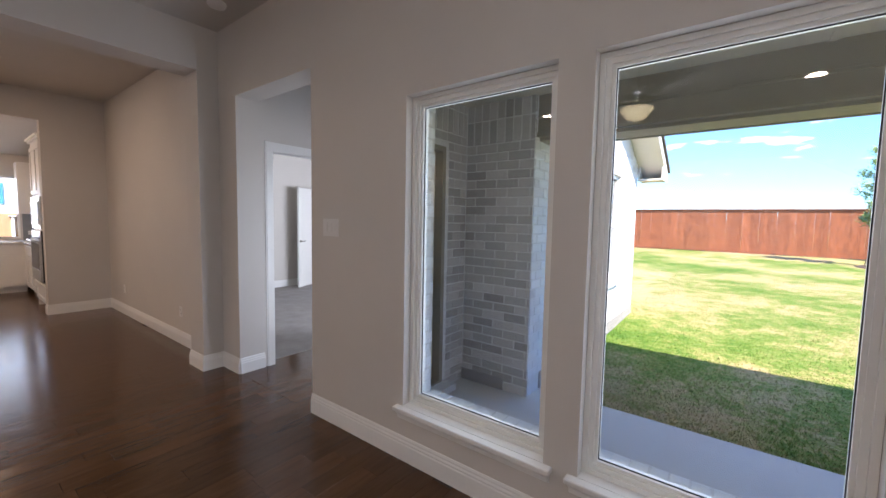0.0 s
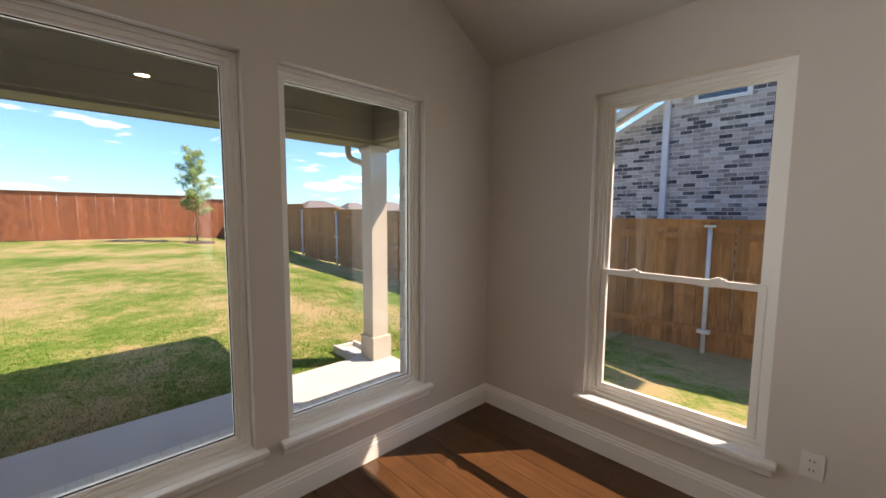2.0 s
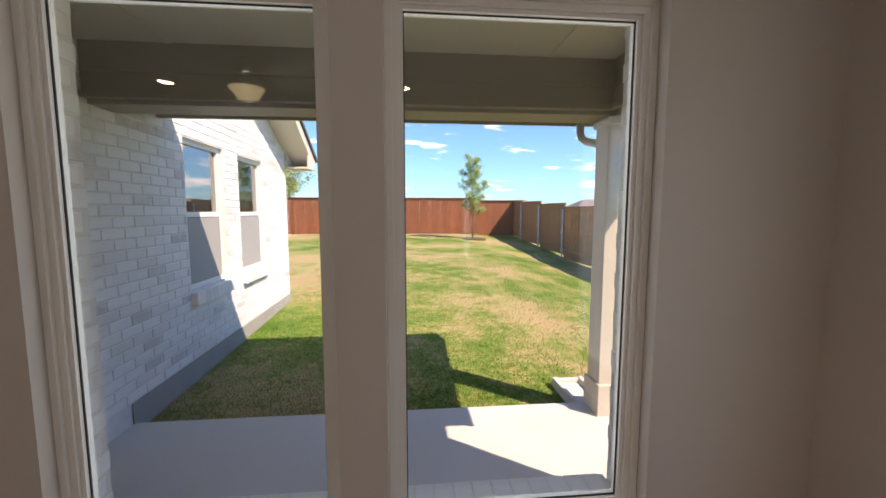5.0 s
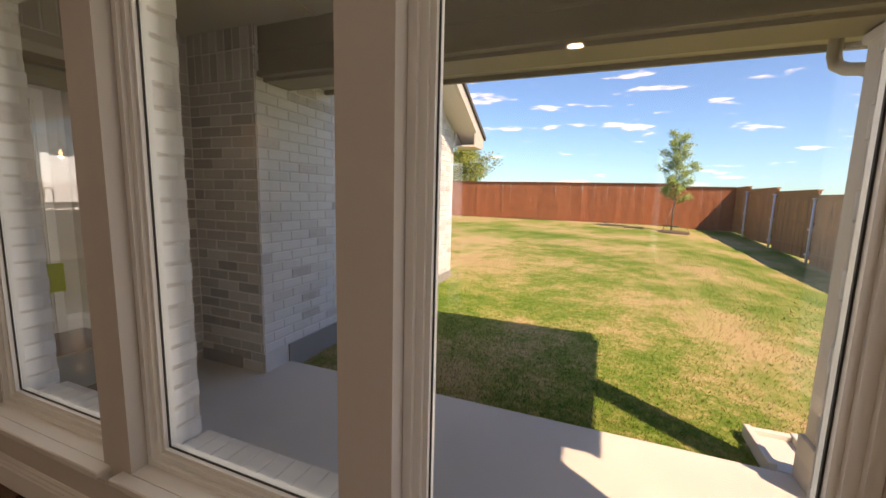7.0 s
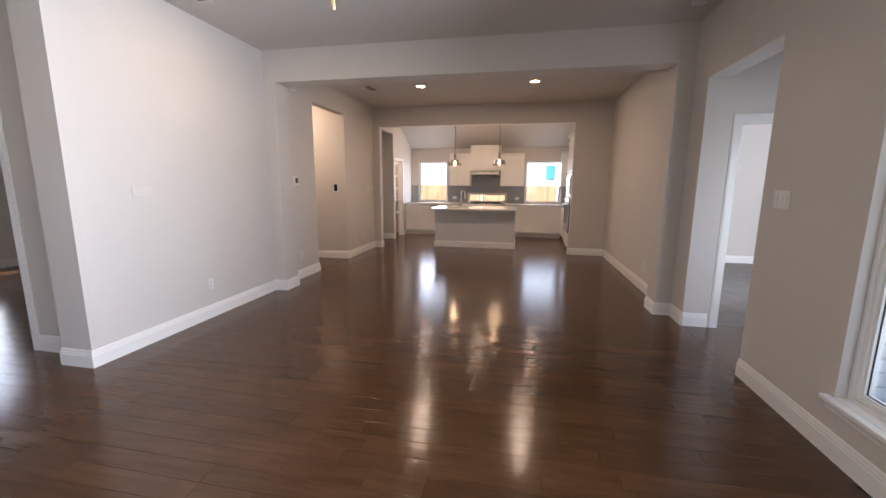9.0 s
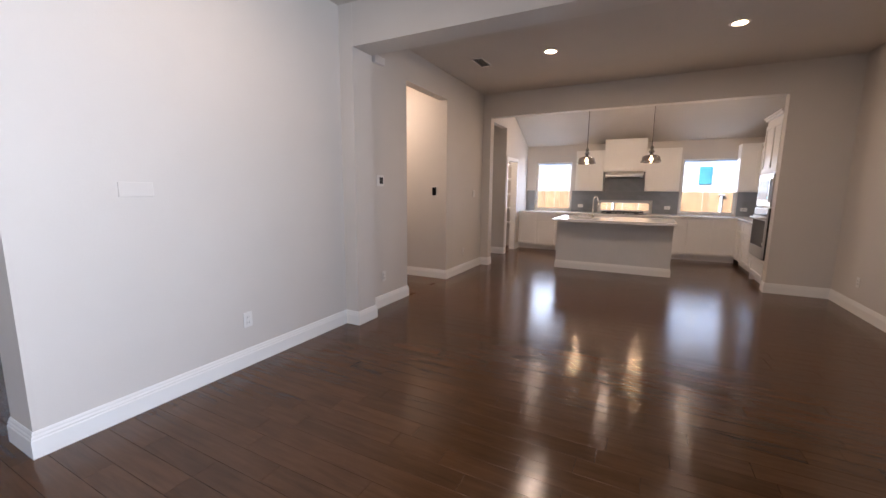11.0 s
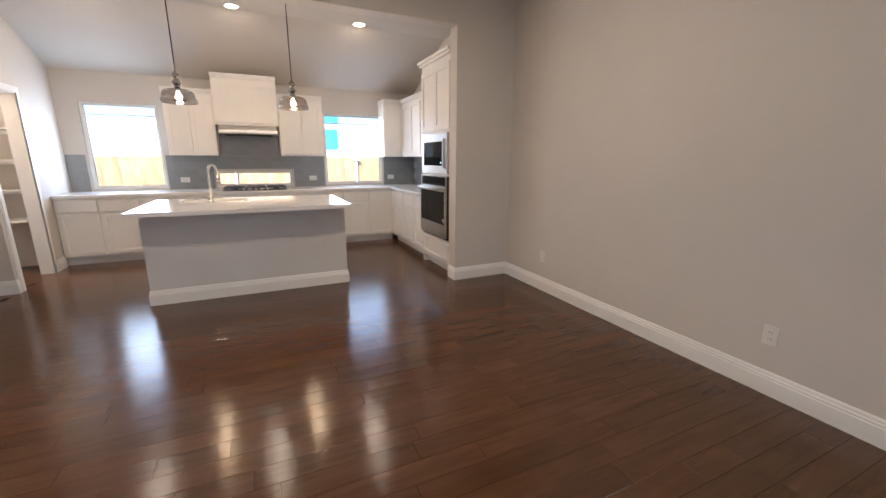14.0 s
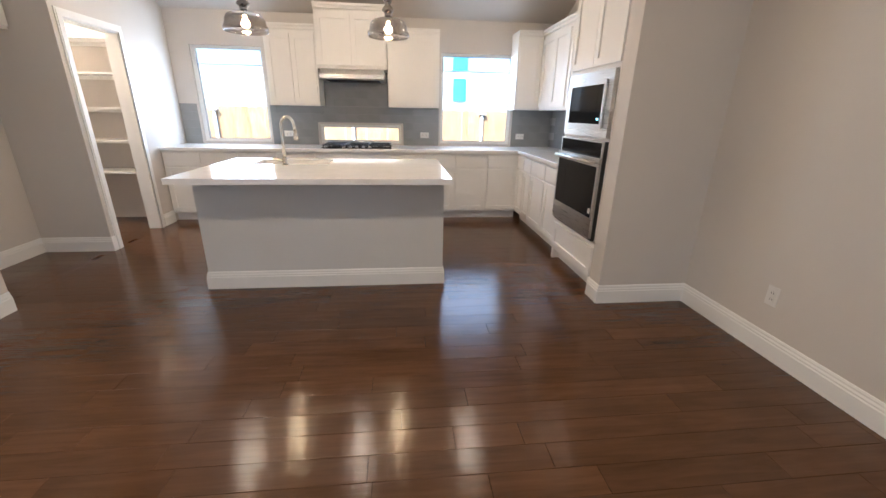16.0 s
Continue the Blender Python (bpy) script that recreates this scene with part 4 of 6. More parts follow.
def lawn_mat():
    """Mown grass: green and straw patches a stride wide, mottled by tufts and single blades."""
    m, nt, b = nodes_of("patchy_lawn")
    L = nt.links.new
    broad = tex_noise(nt, 0.35, 3.0, 0.5)
    patch = tex_noise(nt, 2.3, 8.0, 0.78)
    tuft = tex_noise(nt, 22.0, 6.0, 0.85)
    blade = tex_noise(nt, 95.0, 3.0, 0.7)

    def blend(x, y, wy, off):
        n = nt.nodes.new("ShaderNodeMath")
        n.operation = "MULTIPLY_ADD"
        n.inputs[1].default_value = wy
        L(y, n.inputs[0])
        L(x, n.inputs[2])
        k = nt.nodes.new("ShaderNodeMath")
        k.inputs[1].default_value = off
        L(n.outputs[0], k.inputs[0])
        return k.outputs[0]
    f = blend(broad.outputs["Fac"], patch.outputs["Fac"], 0.85, -0.39)
    f = blend(f, tuft.outputs["Fac"], 0.9, -0.45)
    r = ramp(nt, [(0.28, (0.055, 0.14, 0.018)), (0.455, (0.15, 0.225, 0.045)), (0.55, (0.29, 0.28, 0.10)), (0.66, (0.46, 0.345, 0.185)), (0.85, (0.36, 0.245, 0.125))])
    L(f, r.inputs[0])
    r2 = ramp(nt, [(0.32, (0.55, 0.58, 0.5)), (0.5, (1, 1, 1)), (0.72, (1.0, 1.0, 0.9))])
    L(blade.outputs["Fac"], r2.inputs[0])
    mx = nt.nodes.new("ShaderNodeMix")
    mx.data_type, mx.blend_type = "RGBA", "MULTIPLY"
    mx.inputs["Factor"].default_value = 0.8
    L(r.outputs[0], mx.inputs["A"])
    L(r2.outputs[0], mx.inputs["B"])
    L(mx.outputs["Result"], b.inputs["Base Color"])
    b.inputs["Roughness"].default_value = 0.95
    b.inputs["Specular IOR Level"].default_value = 0.1
    bump(nt, b, tuft.outputs["Fac"], 0.15, 0.006)
    return m


LAWN = lawn_mat()
xs = [-4000, -600, -120, -40, -25] + [-20 + i * 0.5 for i in range(61)] + [12, 16, 25, 40, 120, 600, 4000]
ys = [-4000, -600, -120, -40, -20, -10.5] + [-10 + i * 0.5 for i in range(66)] + [24, 27, 32, 40, 70, 160, 700, 4000]


def ground_all(x, y):
    if -13.2 < x < 0.25 and -10.6 < y < 0.25:
        return -0.48
    return ground_z(max(-30, min(30, x)), max(-30, min(40, y)))


g = grid_mesh("ground", xs, ys, ground_all, LAWN)
structure(g, "patchy green and straw-coloured lawn", "lawn")

# ---- fences ----
def board_mesh(name, w, h, t, mat):
    bm = bmesh.new()
    add_prism(bm, [(-w / 2, 0), (w / 2, 0), (w / 2, h - 0.02), (w / 2 - 0.02, h), (-w / 2 + 0.02, h), (-w / 2, h - 0.02)], -t / 2, t / 2, "y")
    return mesh_of(name, bm, mat)


def fence(name, p0, p1, mat, side, label, rails=True, height=1.85, cap=True, step=2.4, posts=True, zf=ground_z, off=0.085):
    """Boards from p0 to p1; side: +1 or -1, which side of the boards the rails and posts stand on."""
    a, b = Vector((*p0, 0)), Vector((*p1, 0))
    d = (b - a).normalized()
    n = Vector((-d.y, d.x, 0)) * side
    L, ang = (b - a).length, math.degrees(math.atan2(d.y, d.x))
    th = thing(name, (a.x, a.y, zf(a.x, a.y)), label, "fence")
    tagged(th, kind="structure")
    me = board_mesh("fence_board", 0.138 if rails else 0.1408, height, 0.018, mat)
    k, s, rr = 0, 0.07, random.Random(len(name) * 7)
    while s < L:
        p = a + d * s
        seg = int(s / step)
        q = a + d * min(L, (seg + 0.5) * step)
        z = zf(q.x, q.y) + 0.02
        ob = new("fence_board", me)
        ob.parent = th
        ob.matrix_parent_inverse = th.matrix_basis.inverted()
        ob.matrix_basis = pose(p.x + n.x * rr.uniform(-0.004, 0.004), p.y + n.y * rr.uniform(-0.004, 0.004), z + rr.uniform(-0.008, 0.008), 0, rr.uniform(-0.35, 0.35), ang)
        s += 0.1415
        k += 1
    for seg in range(int(math.ceil(L / step))):
        s0, s1 = seg * step, min(L, (seg + 1) * step)
        q = a + d * ((seg + 0.5) * step if (seg + 0.5) * step < L else L)
        z = zf(q.x, q.y) + 0.02
        c, half = a + d * ((s0 + s1) / 2), (s1 - s0) / 2
        bm = bmesh.new()
        if cap:
            add_box(bm, (-half, -0.06, height), (half, 0.07, height + 0.03))
            add_box(bm, (-half, -0.03, height - 0.09), (half, -0.012, height))
            add_box(bm, (-half, 0.012, height - 0.09), (half, 0.03, height))
        if rails:
            for zz in (0.25, 0.92, height - 0.25):
                add_box(bm, (-half, 0.012, zz), (half, 0.05, zz + 0.085))
        me2 = mesh_of("fence_rail", bm, mat)
        ob = new("fence_rail", me2)
        ob.parent = th
        ob.matrix_parent_inverse = th.matrix_basis.inverted()
        ob.matrix_basis = pose(c.x, c.y, z, 0, 0, ang + (0 if side > 0 else 180))
        if posts:
            p = a + d * s0 + n * off
            bm = bmesh.new()
            add_tube(bm, [(p.x, p.y, z - 0.2), (p.x, p.y, z + height - 0.06)], 0.03, 10)
            add_box(bm, (p.x - 0.05, p.y - 0.07, z + height - 0.08), (p.x + 0.05, p.y + 0.07, z + height - 0.05))
            for zz in (0.27, 0.94):
                add_box(bm, (p.x - 0.045, p.y - 0.075, z + zz), (p.x + 0.045, p.y + 0.075, z + zz + 0.05))
            part("fence_post", bm, GALV, th, "galvanised round steel fence post")
    return th


fence("fence_back", (-14.5, 19.9), (4.26, 19.3), CEDAR, -1, "red-stained cedar board fence with a flat cap, smooth side to the lawn", rails=False, posts=False)
fence("fence_east", (4.26, 20.27), (4.26, -7.2), CEDAR_B, -1, "weathered brown cedar fence with rails and steel posts on this side", step=2.6)

# ---- the neighbour's house to the east ----
nb = thing("neighbour_house", (8.5, -3.0, -0.4), "two-storey neighbour house of grey and black mottled brick", "house")
NX = 6.6
bm = bmesh.new()
add_prism(bm, [(2.9, -0.6), (2.9, 2.70), (-4.0, 6.12), (-12.0, 2.2), (-12.0, -0.6)], NX + 0.008, 13.0, "x")
part("wall", bm, MORTAR, nb)
ob = brick_stuff("wall_bricks", "x", NX + 0.008, -1, [q for q in brick_courses(-6.0, 2.9, 0.4, 5.6, [(-0.53, 0.38, 3.55, 5.0)], random.Random(8)) if q[1] + q[3] < 2.66 - 0.496 * (q[0] + q[2] - 2.9)], BRICK_D, random.Random(9), nb)
ob.matrix_parent_inverse = nb.matrix_basis.inverted()
bm = bmesh.new()
add_prism(bm, [(3.4, 2.51), (3.4, 2.69), (-4.0, 6.36), (-4.0, 6.18)], NX - 0.42, NX - 0.38, "x")
part("rake_board", bm, CREAM, nb, "cream painted rake board")
bm = bmesh.new()
add_prism(bm, [(3.4, 2.56), (3.4, 2.62), (-4.0, 6.3), (-4.0, 6.22)], NX - 0.38, NX + 0.03, "x")
part("soffit", bm, CREAM, nb)
boxes("downspout", surface("white_downspout", (0.74, 0.74, 0.74), 0.4), nb, ((NX - 0.08, 0.76, -0.3), (NX - 0.002, 0.87, 5.0)), label="white painted downspout")
boxes("window", VINYL, nb, ((NX - 0.03, -0.52, 3.55), (NX + 0.02, 0.37, 3.62)), ((NX - 0.03, -0.52, 4.9), (NX + 0.02, 0.37, 4.98)), ((NX - 0.03, 0.30, 3.62), (NX + 0.02, 0.37, 4.9)), ((NX - 0.03, -0.52, 3.62), (NX + 0.02, -0.45, 4.9)))
boxes("pane", surface("dark_reflective_pane", (0.03, 0.05, 0.08), 0.03, spec=1.0), nb, ((NX + 0.0, -0.45, 3.62), (NX + 0.01, 0.30, 4.9)))

# ---- pale lap-sided house beyond the study windows ----
hs = thing("house_south", (-6.0, -22.0, -0.4), "pale lap-sided neighbour house beyond the study windows", "house")
SIDING = surface("pale_lap_siding", (0.80, 0.80, 0.78), 0.6, vary=0.03, scale=2)
boxes("wall", SIDING, hs, ((-18.0, -30.0, -0.5), (5.0, -22.0, 5.2)))
bm = bmesh.new()
for i in range(30):
    z = -0.3 + i * 0.18
    add_prism(bm, [(-21.999, z), (-21.97, z), (-21.99, z + 0.178), (-21.999, z + 0.178)], -18.0, 5.0, "x")
part("lap_siding", bm, SIDING, hs)
bm = bmesh.new()
add_prism(bm, [(-21.4, 5.15), (-26.0, 7.6), (-30.6, 5.15)], -18.4, 5.4, "x")
part("roof", bm, SHINGLE, hs)

# ---- outside the kitchen: fence and pale house ----
fence("fence_west", (-15.6, -11.057), (-15.6, 8.0), CEDAR_P, -1, "pale new cedar fence with steel posts beyond the kitchen windows", height=1.73, rails=False, cap=False, step=2.649, zf=lambda x, y: -0.35, off=0.035)
wh = thing("house_west", (-21, -2, -0.4), "white sided house under construction with a shingle roof", "house")
boxes("wall", surface("pale_house_wrap", (0.78, 0.77, 0.74), 0.7, vary=0.05, scale=2), wh, ((-24, -13, -0.5), (-18.5, 5.0, 3.6)))
boxes("window", surface("blue_window_film", (0.06, 0.30, 0.42), 0.3, vary=0.2), wh, ((-18.5, -0.72, 1.66), (-18.47, -0.36, 2.24)), ((-18.5, -0.72, 2.43), (-18.47, -0.33, 2.80)))
# blue strips that paint the shade below the eave onto the wall
boxes("wrap_band", surface("eave_shade_blue", (0.30, 0.48, 0.74), 0.6, vary=0.12, scale=3), wh, ((-18.5, -13, 2.42), (-18.475, -0.73, 3.6)), ((-18.5, -0.32, 2.42), (-18.475, 5.0, 3.6)))
boxes("eave", surface("grey_eave", (0.35, 0.42, 0.55), 0.7), wh, ((-24.4, -13.4, 3.6), (-18.1, 5.4, 3.8)))

# ---- kitchen blocks ----


def shaker(bm, axis, t, out, a0, a1, z0, z1, w=0.055, flat=False):
    """A door or drawer front 20 mm thick; t: the face of the cabinet behind it."""
    def B(d0, d1, al, ah, zl, zh, bev=0.0):
        p, q = (t + out * d0, al, zl), (t + out * d1, ah, zh)
        if axis == "y":
            p, q = (p[1], p[0], p[2]), (q[1], q[0], q[2])
        add_box(bm, p, q, bev)
    if flat:
        B(0.001, 0.02, a0, a1, z0, z1, 0.002)
        return
    B(0.001, 0.008, a0 + w - 0.002, a1 - w + 0.002, z0 + w - 0.002, z1 - w + 0.002)
    B(0.001, 0.02, a0, a0 + w, z0, z1)
    B(0.001, 0.02, a1 - w, a1, z0, z1)
    B(0.001, 0.02, a0 + w, a1 - w, z0, z0 + w)
    B(0.001, 0.02, a0 + w, a1 - w, z1 - w, z1)


def box_on(axis, t0, t1, a0, a1, z0, z1):
    return ((t0, a0, z0), (t1, a1, z1)) if axis == "x" else ((a0, t0, z0), (a1, t1, z1))


def base_unit(axis, back, face, a0, a1, fronts, drawers=True, group="base cabinets"):
    out = 1 if face > back else -1
    mid = (a0 + a1) / 2
    th = thing("base_cabinet", ((face, mid, 0) if axis == "x" else (mid, face, 0)),
               "white painted shaker base cabinet under the quartz counter", "kitchen cabinet", group)
    boxes("body", CABINET, th, box_on(axis, back, face, a0 + 0.001, a1 - 0.001, 0.10, 0.864))
    boxes("toe_kick", CABINET, th, box_on(axis, back, face - out * 0.07, a0 + 0.001, a1 - 0.001, 0.0, 0.10))
    w = (a1 - a0) / fronts
    for i in range(fronts):
        l, r = a0 + i * w + 0.012, a0 + (i + 1) * w - 0.012
        bm = bmesh.new()
        shaker(bm, axis, face, out, l, r, 0.125, 0.665 if drawers else 0.84)
        part("door", bm, CABINET, th)
        if drawers:
            bm = bmesh.new()
            shaker(bm, axis, face, out, l, r, 0.69, 0.84, flat=True)
            part("drawer", bm, CABINET, th)
    return th


def wall_unit(axis, back, face, a0, a1, z0, z1, doors, crown=0.06, name="wall_cabinet", label="white painted shaker wall cabinet with crown moulding"):
    out = 1 if face > back else -1
    mid = (a0 + a1) / 2
    th = thing(name, ((face, mid, z0) if axis == "x" else (mid, face, z0)), label, "kitchen cabinet", "wall cabinets")
    boxes("body", CABINET, th, box_on(axis, back, face, a0, a1, z0, z1 - crown))
    w = (a1 - a0 - 0.03) / doors
    for i in range(doors):
        bm = bmesh.new()
        shaker(bm, axis, face, out, a0 + 0.015 + i * w + 0.003, a0 + 0.015 + (i + 1) * w - 0.003, z0 + 0.035, z1 - crown - 0.045)
        part("door", bm, CABINET, th)
    boxes("crown", CABINET, th, box_on(axis, back, face + out * 0.022, a0 - 0.0015, a1 + 0.0015, z1 - crown, z1 - crown * 0.45),
          box_on(axis, back, face + out * 0.04, a0 - 0.0015, a1 + 0.0015, z1 - crown * 0.45, z1))
    return th


KX, BW = -12.17, -12.78
units = [(-4.978, -4.10, 2), (-4.10, -3.20, 2), (-3.20, -2.29, 2), (-2.29, -1.46, 2), (-1.46, -0.622, 2)]
for a, b, n in units:
    base_unit("x", BW + 0.002, KX, a, b, n)
base_unit("y", -0.002, -0.62, -12.168, -11.60, 2)
base_unit("y", -0.002, -0.62, -11.60, -10.668, 2)
# counters
bm = bmesh.new()
add_box(bm, (BW + 0.004, -4.977, 0.865), (-12.13, -0.004, 0.903), 0.003)
add_box(bm, (-12.131, -0.655, 0.865), (-10.664, -0.004, 0.903), 0.003)
tagged(part("countertop", bm, QUARTZ), "white quartz countertop running into the corner over the base cabinets", "countertop")

# backsplash of long grey tiles
TILE_G = surface("grey_glass_tile", (0.245, 0.25, 0.25), 0.22, vary=0.05, scale=6, random_amt=0.05)
GROUT = surface("grey_grout", (0.30, 0.30, 0.295), 0.8, vary=0.05)
splash = thing("backsplash", (BW, -2.7, 0.9), "grey glossy subway tile backsplash over the counter", "backsplash")
tagged(splash, kind="structure")
tiles = []
row, z = 0, 0.905
WH = [(-4.765, -3.855), (-1.625, -0.585)]
while z < 1.86:
    h = 0.098
    y = -4.975 - (row % 2) * 0.15
    while y < -0.004:
        l, r = max(y, -4.975), min(y + 0.298, -0.006)
        keep = [(l, r)]
        cuts = [w for w in WH] + ([(-3.26, -2.115)] if z < 1.19 else [])
        if z > 1.36:
            cuts += [(-4.98, -3.14), (-2.31, 0.0)]
        for c0, c1 in cuts:
            nx = []
            for l_, r_ in keep:
                if r_ <= c0 or l_ >= c1:
                    nx.append((l_, r_))
                else:
                    if l_ < c0:
                        nx.append((l_, c0))
                    if r_ > c1:
                        nx.append((c1, r_))
            keep = nx
        tiles += [("x", l_, r_, z, min(z + h, 1.40 if z < 1.4 else 1.86)) for l_, r_ in keep if r_ - l_ > 0.02]
        y += 0.30
    if z < 1.36:
        x = -12.77 + (row % 2) * 0.15
        while x < -10.68:
            tiles.append(("y", x, min(x + 0.298, -10.67), z, min(z + h, 1.40)))
            x += 0.30
    z += 0.10
    row += 1
boxes("grout", GROUT, splash, ((BW, -4.979, 0.904), (BW + 0.003, -4.77, 1.40)), ((BW, -3.85, 0.904), (BW + 0.003, -3.265, 1.40)), ((BW, -3.265, 1.195), (BW + 0.003, -2.11, 1.86)),
      ((BW, -2.11, 0.904), (BW + 0.003, -1.63, 1.40)), ((BW, -0.58, 0.904), (BW + 0.003, -0.003, 1.40)), ((BW, -0.003, 0.904), (-10.668, -0.0005, 1.40)))
tm = {}
for ax, l, r, zl, zh in tiles:
    key = (ax, round(r - l, 3), round(zh - zl, 3))
    if key not in tm:
        bm = bmesh.new()
        wd, hh = (r - l) / 2, (zh - zl) / 2
        add_box(bm, *(((0, -wd, -hh), (0.007, wd, hh)) if ax == "x" else ((-wd, -0.007, -hh), (wd, 0, hh))))
        tm[key] = mesh_of("tile", bm, TILE_G)
    ob = new("tile", tm[key])
    ob.parent = splash
    ob.matrix_parent_inverse = splash.matrix_basis.inverted()
    ob.location = (BW + 0.003, (l + r) / 2, (zl + zh) / 2) if ax == "x" else ((l + r) / 2, -0.003, (zl + zh) / 2)

wall_unit("x", BW + 0.002, -12.45, -3.745, -3.145, 1.40, 2.30, 2)
wall_unit("x", BW + 0.002, -12.45, -2.30, -1.655, 1.40, 2.30, 2)
wall_unit("x", BW + 0.002, -12.40, -3.14, -2.305, 1.83, 2.52, 2, name="hood_cabinet", label="white painted shaker cabinet over the range hood")
wall_unit("x", BW + 0.002, -12.45, -0.66, -0.335, 1.40, 2.33, 1)
wall_unit("y", -0.002, -0.33, -12.44, -11.56, 1.40, 2.33, 2)
wall_unit("y", -0.002, -0.33, -11.55, -10.675, 1.40, 2.33, 2)
# range hood
hd = thing("range_hood", (-12.5, -2.72, 1.68), "slim stainless steel under-cabinet range hood", "range hood")
bm = bmesh.new()
add_prism(bm, [(-12.77, 1.70), (-12.28, 1.70), (-12.265, 1.715), (-12.265, 1.755), (-12.40, 1.828), (-12.77, 1.828)], -3.10, -2.34, "y")
part("shell", bm, STEEL, hd)
boxes("filter", DARKSLOT, hd, ((-12.72, -3.04, 1.694), (-12.36, -2.40, 1.702)))
# cooktop
ck = thing("gas_cooktop", (-12.45, -2.70, 0.905), "black gas cooktop with cast iron grates on the counter", "cooktop")
boxes("glass_top", BLACKGLASS, ck, ((-12.70, -3.13, 0.904), (-12.20, -2.27, 0.913)), bevel=0.003)
for yc in (-2.985, -2.70, -2.415):
    bm = bmesh.new()
    y0, y1 = yc - 0.135, yc + 0.135
    for y in (y0, y1 - 0.012):
        add_box(bm, (-12.66, y, 0.93), (-12.24, y + 0.012, 0.946))
    for x in (-12.66, -12.56, -12.45, -12.34, -12.252):
        add_box(bm, (x, y0, 0.934), (x + 0.012, y1, 0.948))
    for x in (-12.66, -12.252):
        for y in (y0, y1 - 0.012):
            add_box(bm, (x, y, 0.911), (x + 0.012, y + 0.012, 0.932))
    part("grate", bm, BLACK, ck)
for x, y in ((-12.56, -2.985), (-12.34, -2.985), (-12.45, -2.70), (-12.56, -2.415), (-12.34, -2.415)):
    bm = bmesh.new()
    add_lathe(bm, [(0.045, 0), (0.045, 0.008), (0.032, 0.01), (0.03, 0.018), (0.0, 0.02)], (x, y, 0.912), 14, False)
    part("burner", bm, BLACK, ck)
for i in range(5):
    bm = bmesh.new()
    add_lathe(bm, [(0.02, 0), (0.019, 0.02), (0.014, 0.024)], (-12.215, -2.86 + i * 0.08, 0.912), 12)
    part("knob", bm, STEEL, ck)

# oven tower
ot = thing("oven_cabinet", (-10.24, -0.67, 0.0), "tall white shaker cabinet holding the wall oven and microwave", "kitchen cabinet")
OX0, OX1 = -10.66, -9.815
boxes("body", CABINET, ot, ((OX0, -0.67, 0.10), (OX1, -0.002, 2.46)), ((OX0, -0.60, 0.0), (OX1, -0.002, 0.10)), ((OX0, -0.67, 0.0), (OX0 + 0.03, -0.60, 0.10)))
for i in range(2):
    bm = bmesh.new()
    shaker(bm, "y", -0.67, -1, OX0 + 0.02 + i * 0.405, OX0 + 0.02 + i * 0.405 + 0.40, 1.69, 2.38)
    part("door", bm, CABINET, ot)
bm = bmesh.new()
shaker(bm, "y", -0.67, -1, OX0 + 0.03, OX1 - 0.03, 0.13, 0.37)
part("drawer", bm, CABINET, ot)
boxes("crown", CABINET, ot, ((OX0 - 0.02, -0.70, 2.46), (OX1, -0.002, 2.49)), ((OX0 - 0.035, -0.72, 2.49), (OX1, -0.002, 2.52)))
# wall oven
ov = thing("wall_oven", (-10.24, -0.70, 0.42), "stainless steel wall oven with a black glass door", "oven")
A, B_ = OX0 + 0.045, OX1 - 0.045
boxes("body", BLACK, ov, ((A, -0.70, 0.42), (B_, -0.671, 1.165)))
boxes("control_panel", BLACKGLASS, ov, ((A + 0.02, -0.712, 1.055), (B_ - 0.02, -0.70, 1.155)), bevel=0.002)
boxes("panel_trim", STEEL, ov, ((A, -0.710, 1.05), (A + 0.02, -0.70, 1.165)), ((B_ - 0.02, -0.710, 1.05), (B_, -0.70, 1.165)), ((A + 0.02, -0.710, 1.155), (B_ - 0.02, -0.70, 1.165)))
dr = boxes("door", STEEL, ov, ((A, -0.725, 0.44), (B_, -0.701, 0.60)), ((A, -0.725, 0.60), (A + 0.02, -0.701, 1.045)), ((B_ - 0.02, -0.725, 0.60), (B_, -0.701, 1.045)), ((A + 0.02, -0.725, 0.985), (B_ - 0.02, -0.701, 1.045)))
boxes("door_glass", BLACKGLASS, ov, ((A + 0.02, -0.722, 0.60), (B_ - 0.02, -0.702, 0.985)))
bm = bmesh.new()
add_tube(bm, [(A + 0.03, -0.762, 1.015), (B_ - 0.03, -0.762, 1.015)], 0.014, 12)
for x in (A + 0.05, B_ - 0.05):
    add_box(bm, (x - 0.012, -0.76, 1.005), (x + 0.012, -0.724, 1.025))
part("handle", bm, STEEL, ov)
boxes("label", PLATE, ov, ((B_ - 0.07, -0.7235, 0.63), (B_ - 0.035, -0.7225, 0.67)))
# microwave
mw = thing("microwave", (-10.24, -0.70, 1.20), "built-in stainless steel microwave with a trim kit", "microwave")
bm = bmesh.new()
ring(bm, "y", -0.70, -0.671, A, B_, 1.19, 1.652, 0.07)
part("trim_kit", bm, STEEL, mw)
bm = bmesh.new()
ring(bm, "y", -0.715, -0.690, A + 0.075, B_ - 0.075, 1.255, 1.585, 0.028)
part("door", bm, STEEL, mw)
boxes("glass", BLACKGLASS, mw, ((A + 0.10, -0.712, 1.28), (B_ - 0.19, -0.692, 1.56)))
boxes("keypad", BLACKGLASS, mw, ((B_ - 0.188, -0.711, 1.28), (B_ - 0.10, -0.692, 1.56)))
